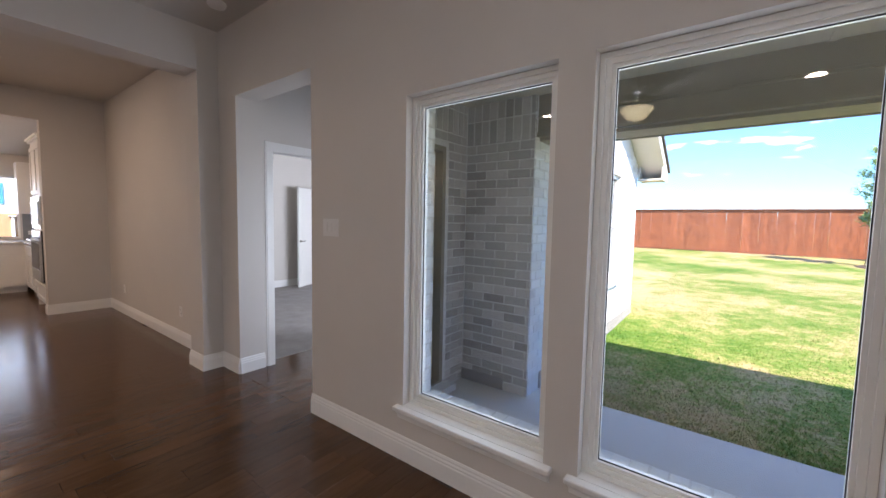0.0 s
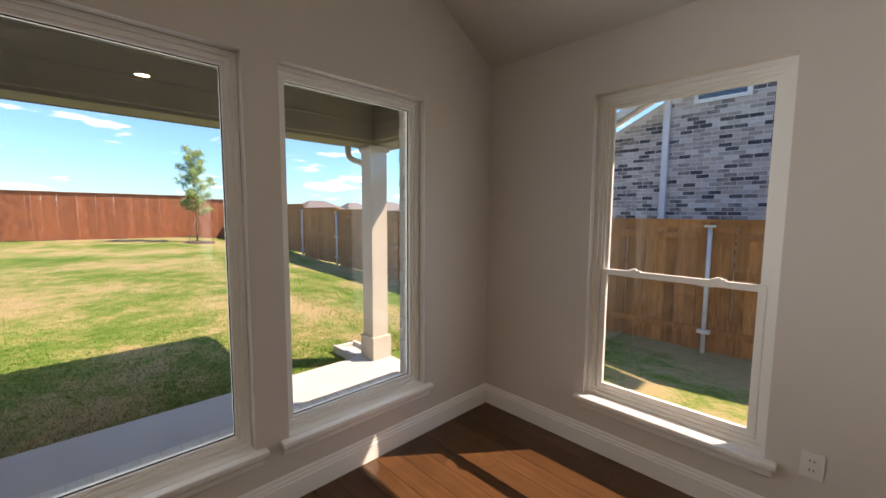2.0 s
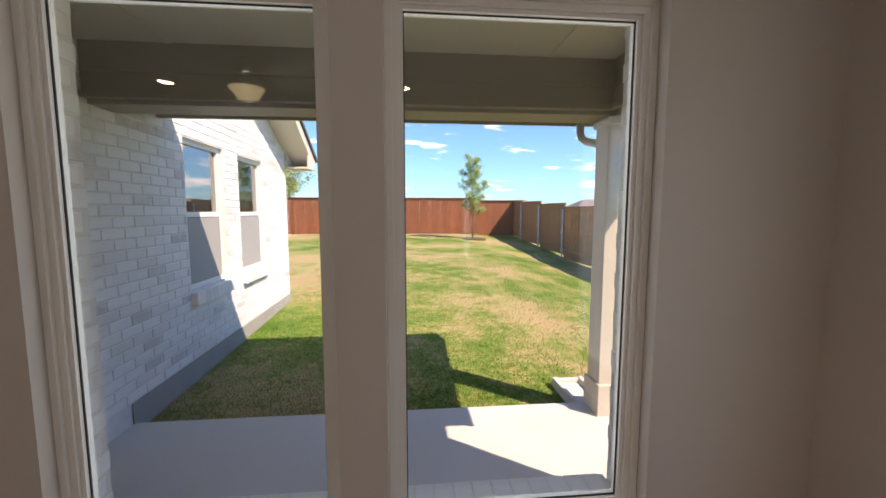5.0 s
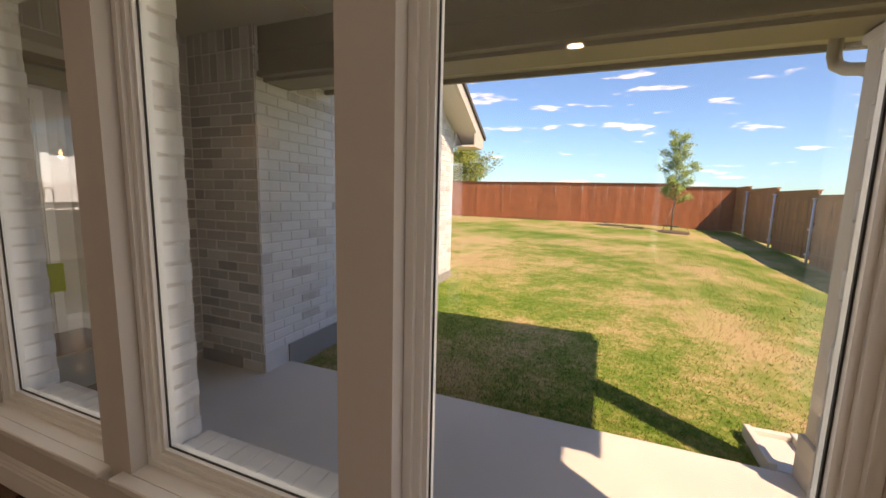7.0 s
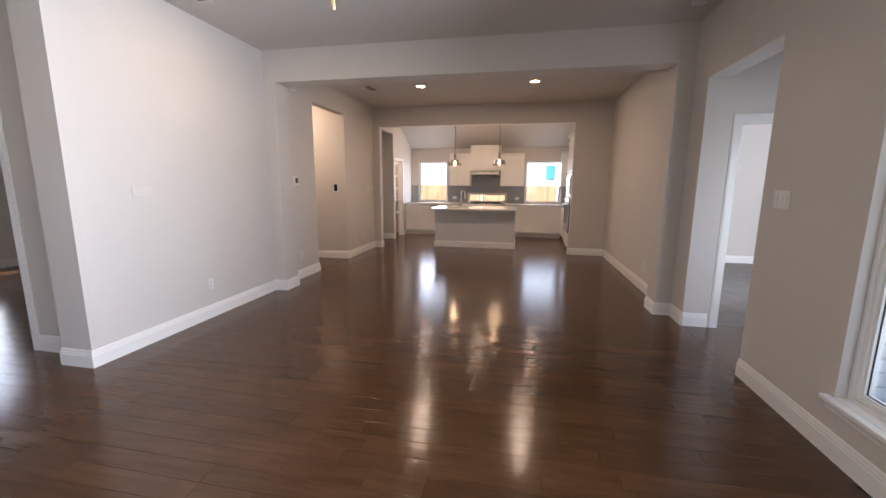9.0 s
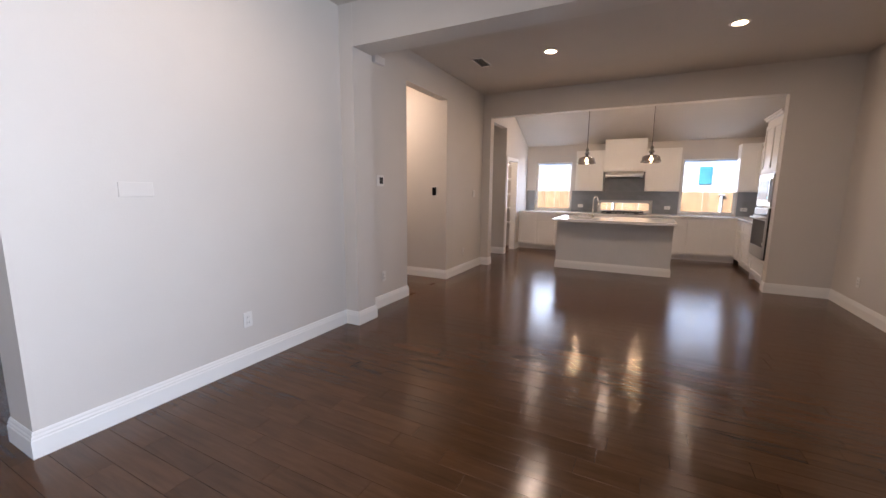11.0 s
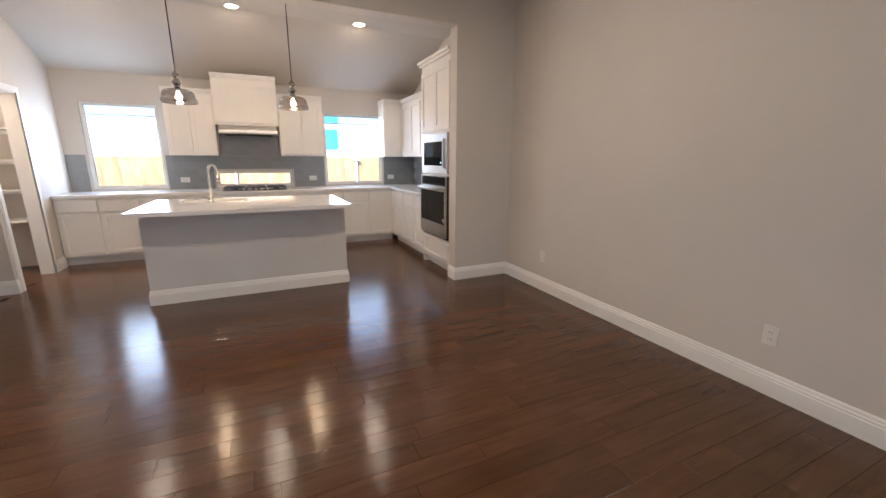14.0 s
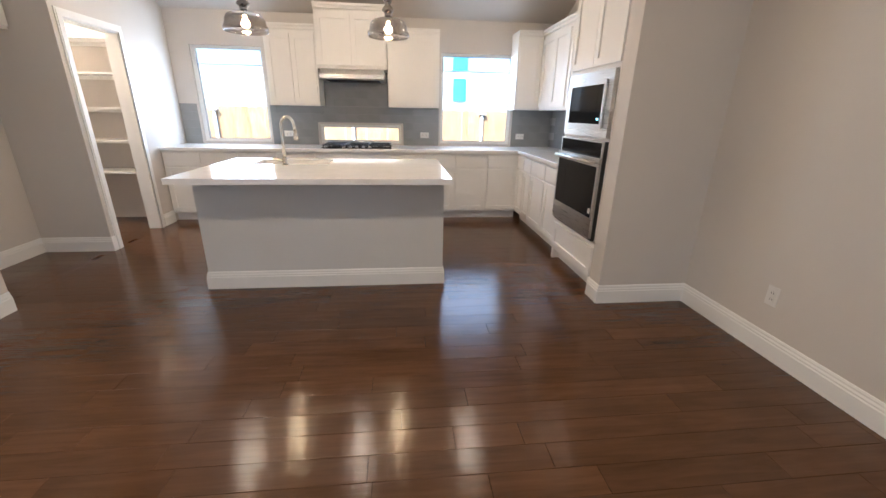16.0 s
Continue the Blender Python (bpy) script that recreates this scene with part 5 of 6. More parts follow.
boxes("display", glow("cyan_display", (0.3, 0.8, 0.9), 0.6), mw, ((B_ - 0.165, -0.7122, 1.31), (B_ - 0.13, -0.711, 1.325)))

# island
isl = thing("kitchen_island", (-10.55, -2.74, 0), "pale grey painted island with white quartz top and baseboard", "kitchen island")
IX0, IX1, IY0, IY1 = -11.00, -10.09, -3.655, -1.825
boxes("body", ISLAND, isl, ((IX0, IY0, 0.0), (IX1, IY1, 0.864)))
bm = bmesh.new()
SX0, SX1, SY0, SY1 = -10.97, -10.60, -3.42, -2.78
TX0, TX1, TY0, TY1 = -11.06, -9.825, -3.70, -1.795
for lo, hi in (((TX0, TY0), (SX0, TY1)), ((SX1, TY0), (TX1, TY1)), ((SX0, TY0), (SX1, SY0)), ((SX0, SY1), (SX1, TY1))):
    add_box(bm, (lo[0], lo[1], 0.865), (hi[0], hi[1], 0.905))
bmesh.ops.remove_doubles(bm, verts=bm.verts, dist=0.0005)
part("worktop", bm, QUARTZ, isl, "white quartz worktop with a sink cut-out")
for x0, y0, x1, y1 in ((IX1, IY0, IX1, IY1), (IX0, IY0, IX1, IY0), (IX1, IY1, IX0, IY1)):
    bm = bmesh.new()
    d = Vector((x1 - x0, y1 - y0, 0)).normalized()
    n = Vector((d.y, -d.x, 0))
    P = [[bm.verts.new(Vector((x, y, z)) + n * t + d * (t if k else -t)) for t, z in BASE_PROFILE] for k, (x, y) in enumerate(((x0, y0), (x1, y1)))]
    for i in range(len(P[0])):
        j = (i + 1) % len(P[0])
        bm.faces.new((P[0][i], P[0][j], P[1][j], P[1][i]))
    part("baseboard", bm, TRIM, isl)
sk = thing("sink", (-10.79, -3.1, 0.75), "stainless steel undermount kitchen sink in the island", "sink")
bm = bmesh.new()
for lo, hi in (((SX0, SY0, 0.68), (SX1, SY1, 0.69)), ((SX0 - 0.005, SY0, 0.68), (SX0 + 0.003, SY1, 0.864)), ((SX1 - 0.003, SY0, 0.68), (SX1 + 0.005, SY1, 0.864)),
               ((SX0, SY0 - 0.005, 0.68), (SX1, SY0 + 0.003, 0.864)), ((SX0, SY1 - 0.003, 0.68), (SX1, SY1 + 0.005, 0.864))):
    add_box(bm, lo, hi)
part("basin", bm, STEEL, sk)
fc = thing("faucet", (-10.53, -3.11, 0.905), "brushed nickel gooseneck kitchen faucet on the island", "faucet")
bm = bmesh.new()
fx, fy = -10.53, -3.11
pts = [(fx, fy, 0.95), (fx, fy, 1.08), (fx, fy, 1.20)]
for i in range(0, 9):
    a = math.pi * i / 8
    r = 0.075
    pts.append((fx - (r - r * math.cos(a)) * 0.9, fy + (r - r * math.cos(a)) * 0.45, 1.215 + r * math.sin(a)))
pts.append((fx - 0.14, fy + 0.07, 1.17))
add_tube(bm, pts, 0.0125, 12)
part("spout", bm, NICKEL, fc)
bm = bmesh.new()
add_tube(bm, [(fx - 0.139, fy + 0.0695, 1.185), (fx - 0.142, fy + 0.071, 1.14), (fx - 0.145, fy + 0.0725, 1.10)], [0.015, 0.019, 0.021], 12)
part("spray_head", bm, NICKEL, fc)
bm = bmesh.new()
add_lathe(bm, [(0.028, 0), (0.028, 0.006), (0.019, 0.014), (0.018, 0.06), (0.013, 0.075)], (fx, fy, 0.905), 16)
part("base", bm, NICKEL, fc)
bm = bmesh.new()
add_tube(bm, [(fx, fy - 0.015, 0.945), (fx, fy - 0.05, 0.95), (fx + 0.01, fy - 0.09, 0.965)], [0.014, 0.013, 0.009], 10)
part("lever", bm, NICKEL, fc)

# pendants
SMOKE = glass("smoked_pendant_glass", (0.80, 0.77, 0.75), 0.03, 0.30)
SMOKE_METAL = surface("smoky_chrome", (0.34, 0.32, 0.30), 0.12, 1.0, vary=0.1)
BULB = glow("warm_bulb", (1.0, 0.74, 0.42), 12.0)


def pendant(x, y, ztop):
    th = thing("pendant_light", (x, y, ztop), "smoked glass bell pendant light with a bronze stem over the island", "pendant light", "island pendants")
    bm = bmesh.new()
    add_lathe(bm, [(0.02, 0.0), (0.062, 0.0), (0.062, -0.018), (0.02, -0.028)], (x, y, ztop), 20)
    part("canopy", bm, BRONZE, th)
    bm = bmesh.new()
    add_tube(bm, [(x, y, ztop - 0.02), (x, y, 2.17)], 0.0055, 8)
    part("stem", bm, BRONZE, th)
    bm = bmesh.new()
    add_lathe(bm, [(0.006, 0.16), (0.014, 0.15), (0.03, 0.125), (0.03, 0.105), (0.018, 0.09), (0.034, 0.07), (0.048, 0.05), (0.03, 0.035), (0.026, 0.02), (0.03, 0.0)], (x, y, 2.01), 18)
    part("neck", bm, SMOKE_METAL, th, "polished smoky metal turned neck")
    bm = bmesh.new()
    prof = [(0.030, 0.0), (0.070, -0.003), (0.105, -0.012), (0.128, -0.028), (0.140, -0.050), (0.143, -0.085), (0.153, -0.094), (0.158, -0.103), (0.158, -0.125), (0.151, -0.130)]
    prof += [(r - 0.003, z - 0.001) for r, z in prof[::-1]]
    add_lathe(bm, prof, (x, y, 2.01), 32, False)
    sh = part("shade", bm, SMOKE, th, "smoked glass bell shade")
    sh.visible_shadow = False
    bm = bmesh.new()
    add_lathe(bm, [(0.012, 0.0), (0.013, -0.022), (0.022, -0.034), (0.030, -0.052), (0.028, -0.070), (0.016, -0.083), (0.002, -0.087)], (x, y, 1.990), 16)
    part("bulb", bm, BULB, th)
    d = bpy.data.lights.new("pendant_bulb", "POINT")
    d.energy, d.color, d.shadow_soft_size = 2.0, (1.0, 0.72, 0.42), 0.03
    new("pendant_bulb", d).location = (x, y, 1.86)


BRONZE = surface("dark_bronze", (0.07, 0.055, 0.045), 0.3, 0.9, vary=0.15)
pendant(-10.5, -3.27, CH)
pendant(-10.5, -2.23, CH)

# recessed lights
LENS = glow("downlight_lens", (1.0, 0.76, 0.46), 16.0)


def recessed(x, y, power, z=None, group="recessed lights"):
    z = CH if z is None else z
    th = thing("recessed_light", (x, y, z), "round white recessed ceiling light, switched on", "recessed light", group)
    bm = bmesh.new()
    prof = [(0.062, -0.002), (0.088, -0.001), (0.092, -0.005), (0.088, -0.009), (0.064, -0.010)]
    add_lathe(bm, prof, (x, y, z), 28, False)
    part("trim_ring", bm, PLATE, th)
    bm = bmesh.new()
    add_lathe(bm, [(0.064, -0.001), (0.064, -0.0085), (0.045, -0.012), (0.0, -0.013)], (x, y, z), 24, False)
    part("lens", bm, LENS, th)
    down_light("recessed_lamp", x, y, z - 0.018, power)


for x, y in ((-1.475, -3.95), (-4.445, -3.95)):
    recessed(x, y, DL_LIVING)
for x, y in ((-7.93, -3.43), (-7.93, -1.56)):
    recessed(x, y, DL_NOOK)
for x, y in ((-11.34, -4.22), (-11.34, -2.75), (-11.34, -1.28)):
    recessed(x, y, DL_KITCHEN)
recessed(-7.50, -6.0, DL_HALL)
recessed(-9.2, -7.0, 2.5, 2.70)
recessed(-11.75, -5.75, 7, 2.60)

# ceiling fan of the living room
fan = thing("ceiling_fan", (-2.95, -2.60, CH), "brushed nickel ceiling fan with frosted bowl light and pull chains", "ceiling fan")
cx, cy = -2.95, -2.60
FB = surface("fan_blade_wood", (0.50, 0.46, 0.40), 0.5, vary=0.15, scale=5, stretch=(1, 8, 1))
FROST = glow("lit_frosted_bowl", (0.95, 0.80, 0.48), 1.25)
for n, prof, mat in (("canopy", [(0.02, 0.0), (0.07, 0.0), (0.065, -0.03), (0.03, -0.06)], NICKEL), ("motor", [(0.03, -0.22), (0.09, -0.23), (0.125, -0.27), (0.125, -0.33), (0.10, -0.37), (0.05, -0.39)], NICKEL),
                     ("light_kit", [(0.05, -0.39), (0.07, -0.41), (0.07, -0.44), (0.155, -0.455), (0.16, -0.465), (0.02, -0.468)], NICKEL)):
    bm = bmesh.new()
    add_lathe(bm, prof, (cx, cy, CH), 26)
    part(n, bm, mat, fan)
bm = bmesh.new()
add_lathe(bm, [(0.165, -0.468), (0.172, -0.472), (0.150, -0.488), (0.128, -0.512), (0.112, -0.542), (0.092, -0.566), (0.062, -0.580), (0.030, -0.586), (0.012, -0.598), (0.004, -0.604)], (cx, cy, CH), 28)
part("glass_bowl", bm, FROST, fan)
bm = bmesh.new()
add_tube(bm, [(cx, cy, CH - 0.05), (cx, cy, CH - 0.23)], 0.012, 10)
part("downrod", bm, NICKEL, fan)
for k in range(5):
    a = radians(18 + 72 * k)
    bm = bmesh.new()
    add_prism(bm, [(0.20, -0.055), (0.62, -0.075), (0.66, -0.05), (0.66, 0.05), (0.62, 0.075), (0.20, 0.055)], -0.004, 0.004, "z")
    bmesh.ops.transform(bm, matrix=Matrix.Translation((cx, cy, CH - 0.32)) @ Matrix.Rotation(a, 4, "Z") @ Matrix.Rotation(radians(11), 4, "X"), verts=bm.verts)
    part("blade", bm, FB, fan)
    bm = bmesh.new()
    add_prism(bm, [(0.10, -0.02), (0.26, -0.035), (0.26, 0.035), (0.10, 0.02)], -0.012, -0.006, "z")
    bmesh.ops.transform(bm, matrix=Matrix.Translation((cx, cy, CH - 0.32)) @ Matrix.Rotation(a, 4, "Z") @ Matrix.Rotation(radians(11), 4, "X"), verts=bm.verts)
    part("blade_iron", bm, NICKEL, fan)
for i, (dx, dy, zl) in enumerate(((-0.02, 0.06, 2.25), (0.035, 0.035, 2.30))):
    bm = bmesh.new()
    add_tube(bm, [(cx + dx, cy + dy, CH - 0.44), (cx + dx, cy + dy, zl)], 0.0018, 6)
    part("pull_chain", bm, NICKEL, fan)
    bm = bmesh.new()
    add_lathe(bm, [(0.002, 0.0), (0.006, -0.01), (0.010, -0.035), (0.009, -0.05), (0.003, -0.056)], (cx + dx, cy + dy, zl), 12)
    part("chain_fob", bm, surface("pale_wood_fob", (0.55, 0.33, 0.16), 0.5), fan)


# ---- outlets, switches, vents ----
def plate(name, axis, t, out, a, z, w, h, kind, label, category):
    th = thing(name, ((t, a, z) if axis == "x" else (a, t, z)), label, category)

    def B(d0, d1, al, ah, zl, zh):
        p, q = (t + out * d0, a + al, z + zl), (t + out * d1, a + ah, z + zh)
        return (p, q) if axis == "x" else ((p[1], p[0], p[2]), (q[1], q[0], q[2]))
    bm = bmesh.new()
    add_box(bm, *B(0.0005, 0.006, -w / 2, w / 2, -h / 2, h / 2), 0.0015)
    part("cover_plate", bm, PLATE, th)
    if kind == "outlet":
        for dz in (-0.02, 0.02):
            boxes("socket", PLATE, th, B(0.006, 0.0085, -0.016, 0.016, dz - 0.014, dz + 0.014))
            boxes("slots", DARKSLOT, th, B(0.0084, 0.009, -0.008, -0.005, dz - 0.006, dz + 0.006), B(0.0084, 0.009, 0.005, 0.008, dz - 0.006, dz + 0.006))
    elif kind == "wide":
        for da in (-0.02, 0.02):
            boxes("socket", PLATE, th, B(0.006, 0.0085, da - 0.014, da + 0.014, -0.016, 0.016))
            boxes("slots", DARKSLOT, th, B(0.0084, 0.009, da - 0.006, da + 0.006, -0.008, -0.005), B(0.0084, 0.009, da - 0.006, da + 0.006, 0.005, 0.008))
    elif kind.startswith("switch"):
        n = int(kind[-1])
        for i in range(n):
            da = (i - (n - 1) / 2) * 0.046
            boxes("rocker", PLATE, th, B(0.006, 0.0095, da - 0.0165, da + 0.0165, -0.033, 0.033))
    return th


OUT_L, SW_L = "white duplex electrical outlet near the baseboard", "white rocker light switch plate on the wall"
for ax, t, o, a, z in (("x", 0.0, -1, -1.80, 0.37), ("y", 0.0, -1, -6.907, 0.36), ("y", 0.0, -1, -8.97, 0.365),
                       ("y", -4.95, 1, -6.56 + 0.0, 0.365), ("y", -4.966, 1, -8.842, 0.356), ("y", -4.95, 1, -4.75, 0.37)):
    if a == -6.56:
        t = -4.966
    plate("wall_outlet", ax, t, o, a, z, 0.075, 0.118, "outlet", OUT_L, "electrical outlet")
plate("light_switch", "y", 0.0, -1, -4.236, 1.36, 0.165, 0.118, "switch3", SW_L, "light switch")
plate("light_switch", "y", -4.966, 1, -9.26, 1.33, 0.12, 0.118, "switch2", SW_L, "light switch")
for a in (-3.647, -1.821, -0.46):
    plate("counter_outlet", "x", BW + 0.010, 1, a, 1.045, 0.118, 0.075, "wide", "white horizontal electrical outlet on the tiled backsplash", "electrical outlet")
th = plate("tv_cable_plate", "y", -4.95, 1, -4.09, 1.365, 0.18, 0.085, "blank", "wall-coloured media cover plate at television height", "wall plate")
for o in th.children:
    o.data.materials[0] = surface("wall_toned_plate", (0.62, 0.58, 0.535), 0.4, vary=0.02)
th = plate("thermostat", "y", -4.966, 1, -6.51, 1.48, 0.14, 0.125, "blank", "white wall thermostat with a dark screen", "thermostat")
boxes("screen", DARKSLOT, th, ((-6.562, -4.9595, 1.445), (-6.497, -4.957, 1.517)))
boxes("bezel", PLATE, th, ((-6.572, -4.960, 1.43), (-6.487, -4.9597, 1.53)))
th = thing("wall_keypad", (-8.196, -5.17, 1.36), "black door-intercom panel on a white bracket in the hall", "wall panel")
boxes("bracket", PLATE, th, ((-8.1955, -5.215, 1.285), (-8.19, -5.13, 1.44)), bevel=0.001)
boxes("panel", BLACKGLASS, th, ((-8.19, -5.205, 1.30), (-8.18, -5.14, 1.425)), bevel=0.002)
th = thing("smoke_alarm_box", (-6.5, -4.966, 2.76), "small white alarm box high on the wall", "alarm")
boxes("case", PLATE, th, ((-6.58, -4.965, 2.72), (-6.40, -4.92, 2.80)), bevel=0.006)


def vent(x, y, z, lx, ly, label):
    th = thing("ceiling_vent", (x, y, z), label, "ceiling vent")
    bm = bmesh.new()
    for lo, hi in (((x - lx / 2, y - ly / 2), (x + lx / 2, y - ly / 2 + 0.02)), ((x - lx / 2, y + ly / 2 - 0.02), (x + lx / 2, y + ly / 2)),
                   ((x - lx / 2, y - ly / 2 + 0.02), (x - lx / 2 + 0.02, y + ly / 2 - 0.02)), ((x + lx / 2 - 0.02, y - ly / 2 + 0.02), (x + lx / 2, y + ly / 2 - 0.02))):
        add_box(bm, (*lo, z - 0.008), (*hi, z - 0.001))
    part("frame", bm, PLATE, th)
    boxes("backing", DARKSLOT, th, ((x - lx / 2 + 0.02, y - ly / 2 + 0.02, z - 0.002), (x + lx / 2 - 0.02, y + ly / 2 - 0.02, z - 0.001)))
    n = int((lx - 0.05) / 0.03)
    for i in range(n):
        xx = x - lx / 2 + 0.035 + i * 0.03
        bm = bmesh.new()
        add_prism(bm, [(xx, z - 0.003), (xx + 0.003, z - 0.003), (xx + 0.014, z - 0.012), (xx + 0.011, z - 0.012)], y - ly / 2 + 0.02, y + ly / 2 - 0.02, "y")
        part("slat", bm, PLATE, th)


vent(-7.96, -4.34, CH, 0.36, 0.16, "white slatted ceiling air vent")
vent(-7.90, -5.72, CH, 0.5, 0.35, "white slatted return air grille in the hall ceiling")
vent(-4.42, -4.58, CH, 0.36, 0.16, "white slatted ceiling air vent")
th = thing("smoke_detector", (-5.36, -0.22, CH), "round white smoke detector on the ceiling", "smoke detector")
bm = bmesh.new()
add_lathe(bm, [(0.065, -0.001), (0.068, -0.012), (0.06, -0.03), (0.03, -0.036)], (-5.36, -0.22, CH), 24)
part("case", bm, PLATE, th)

# ---- pantry shelves, alcove cabinet, laundry ----
for z in (0.624, 0.983, 1.338, 1.694, 2.04):
    th = thing("pantry_shelf", (-12.3, -5.75, z), "white painted pantry shelf on cleats", "shelf", "pantry shelves")
    boxes("board", TRIM, th, ((-12.398, -6.398, z - 0.02), (-12.06, -5.102, z)))
    boxes("cleat", TRIM, th, ((-12.398, -6.398, z - 0.06), (-12.38, -5.102, z - 0.021)))
th = thing("alcove_cabinet", (-10.5, -5.45, 1.92), "white shaker wall cabinet inside the refrigerator alcove", "kitchen cabinet")
boxes("body", CABINET, th, ((-11.05, -5.598, 1.92), (-9.955, -5.32, 2.38)))
for i in range(2):
    bm = bmesh.new()
    shaker(bm, "y", -5.32, 1, -11.04 + i * 0.545, -11.04 + i * 0.545 + 0.53, 1.94, 2.35)
    part("door", bm, CABINET, th)
boxes("crown", CABINET, th, ((-11.052, -5.598, 2.38), (-9.953, -5.28, 2.43)))
lc = thing("laundry_cabinet", (-9.95, -7.85, 1.38), "open white laundry wall cabinet with two shelves", "cabinet")
for n, lo, hi in (("side", (-10.098, -8.10, 1.38), (-9.78, -8.08, 2.26)), ("side", (-10.098, -7.30, 1.38), (-9.78, -7.28, 2.26)), ("bottom", (-10.098, -8.08, 1.38), (-9.78, -7.30, 1.40)),
                  ("top", (-10.098, -8.08, 2.24), (-9.78, -7.30, 2.26)), ("shelf", (-10.098, -8.08, 1.82), (-9.80, -7.30, 1.84))):
    boxes(n, CABINET, lc, (lo, hi))
th = thing("washer_box", (-10.09, -7.88, 0.96), "recessed grey washer hook-up box on the laundry wall", "plumbing box")
boxes("frame", PLATE, th, ((-10.099, -7.98, 0.88), (-10.09, -7.78, 1.04)))
boxes("recess", surface("grey_plastic", (0.16, 0.16, 0.16), 0.6), th, ((-10.09, -7.965, 0.895), (-10.087, -7.795, 1.025)))

# ---- doors ----
def leaf(name, hinge, ang, w, h, label, parent=None):
    """A three-panel door leaf on its hinge, turned about z by ang degrees; 0 runs along +x."""
    th = thing(name, hinge, label, "door")
    M = Matrix.Translation(hinge) @ Matrix.Rotation(radians(ang), 4, "Z")
    bm = bmesh.new()
    add_box(bm, (0.0, -0.0175, 0.012), (w, 0.0175, h))
    bmesh.ops.transform(bm, matrix=M, verts=bm.verts)
    part("slab", bm, TRIM, th)
    for z0, z1 in ((0.2, 0.75), (0.9, 1.25), (1.4, h - 0.14)):
        for s in (-1, 1):
            bm = bmesh.new()
            for lo, hi in (((0.12, z0), (w - 0.12, z0 + 0.02)), ((0.12, z1 - 0.02), (w - 0.12, z1)), ((0.12, z0 + 0.02), (0.14, z1 - 0.02)), ((w - 0.14, z0 + 0.02), (w - 0.12, z1 - 0.02))):
                add_box(bm, (lo[0], s * 0.0175, lo[1]), (hi[0], s * 0.022, hi[1]))
            bmesh.ops.transform(bm, matrix=M, verts=bm.verts)
            part("panel_moulding", bm, TRIM, th)
    for s in (-1, 1):
        bm = bmesh.new()
        add_tube(bm, [(w - 0.06, s * 0.017, 0.95), (w - 0.06, s * 0.055, 0.95), (w - 0.09, s * 0.062, 0.95), (w - 0.17, s * 0.062, 0.95)], 0.010, 10)
        add_tube(bm, [(w - 0.06, s * 0.0176, 0.95), (w - 0.06, s * 0.026, 0.95)], 0.026, 16)
        bmesh.ops.transform(bm, matrix=M, verts=bm.verts)
        part("lever_handle", bm, NICKEL, th)
    return th


leaf("door_bathroom", (-9.43, 3.53, 0), -64, 0.78, 2.03, "white panelled bathroom door standing half open")
leaf("door_laundry", (-8.36, -6.64, 0), -92, 0.80, 2.03, "white panelled laundry door folded back")
# study door: a glazed leaf standing open
sd = thing("door_study", (-3.86, -7.06, 0), "white glazed study door standing open", "door")
M = Matrix.Translation((-3.85, -7.07, 0)) @ Matrix.Rotation(radians(-106), 4, "Z")
bm = bmesh.new()
ring(bm, "y", -0.0175, 0.0175, 0.0, 0.62, 0.012, 2.03, 0.10)
bmesh.ops.transform(bm, matrix=M, verts=bm.verts)
part("frame", bm, TRIM, sd)
for i in range(1, 5):
    bm = bmesh.new()
    add_box(bm, (0.10, -0.012, 0.112 + i * 0.36), (0.52, 0.012, 0.132 + i * 0.36))
    bmesh.ops.transform(bm, matrix=M, verts=bm.verts)
    part("muntin", bm, TRIM, sd)
bm = bmesh.new()
add_box(bm, (0.10, -0.002, 0.112), (0.52, 0.002, 1.93))
bmesh.ops.transform(bm, matrix=M, verts=bm.verts)
ob = part("pane", bm, GLASS, sd)
ob.visible_shadow = False

# ---- trees and distance ----
LEAF = surface("young_tree_leaf", (0.22, 0.32, 0.08), 0.6, vary=0.35, scale=9)
LEAF_Y = surface("yellow_green_leaf", (0.20, 0.24, 0.03), 0.6, vary=0.3, scale=6)
BARK = surface("grey_bark", (0.24, 0.20, 0.16), 0.9, vary=0.25, scale=14, bump_scale=50, bump_amt=0.6)


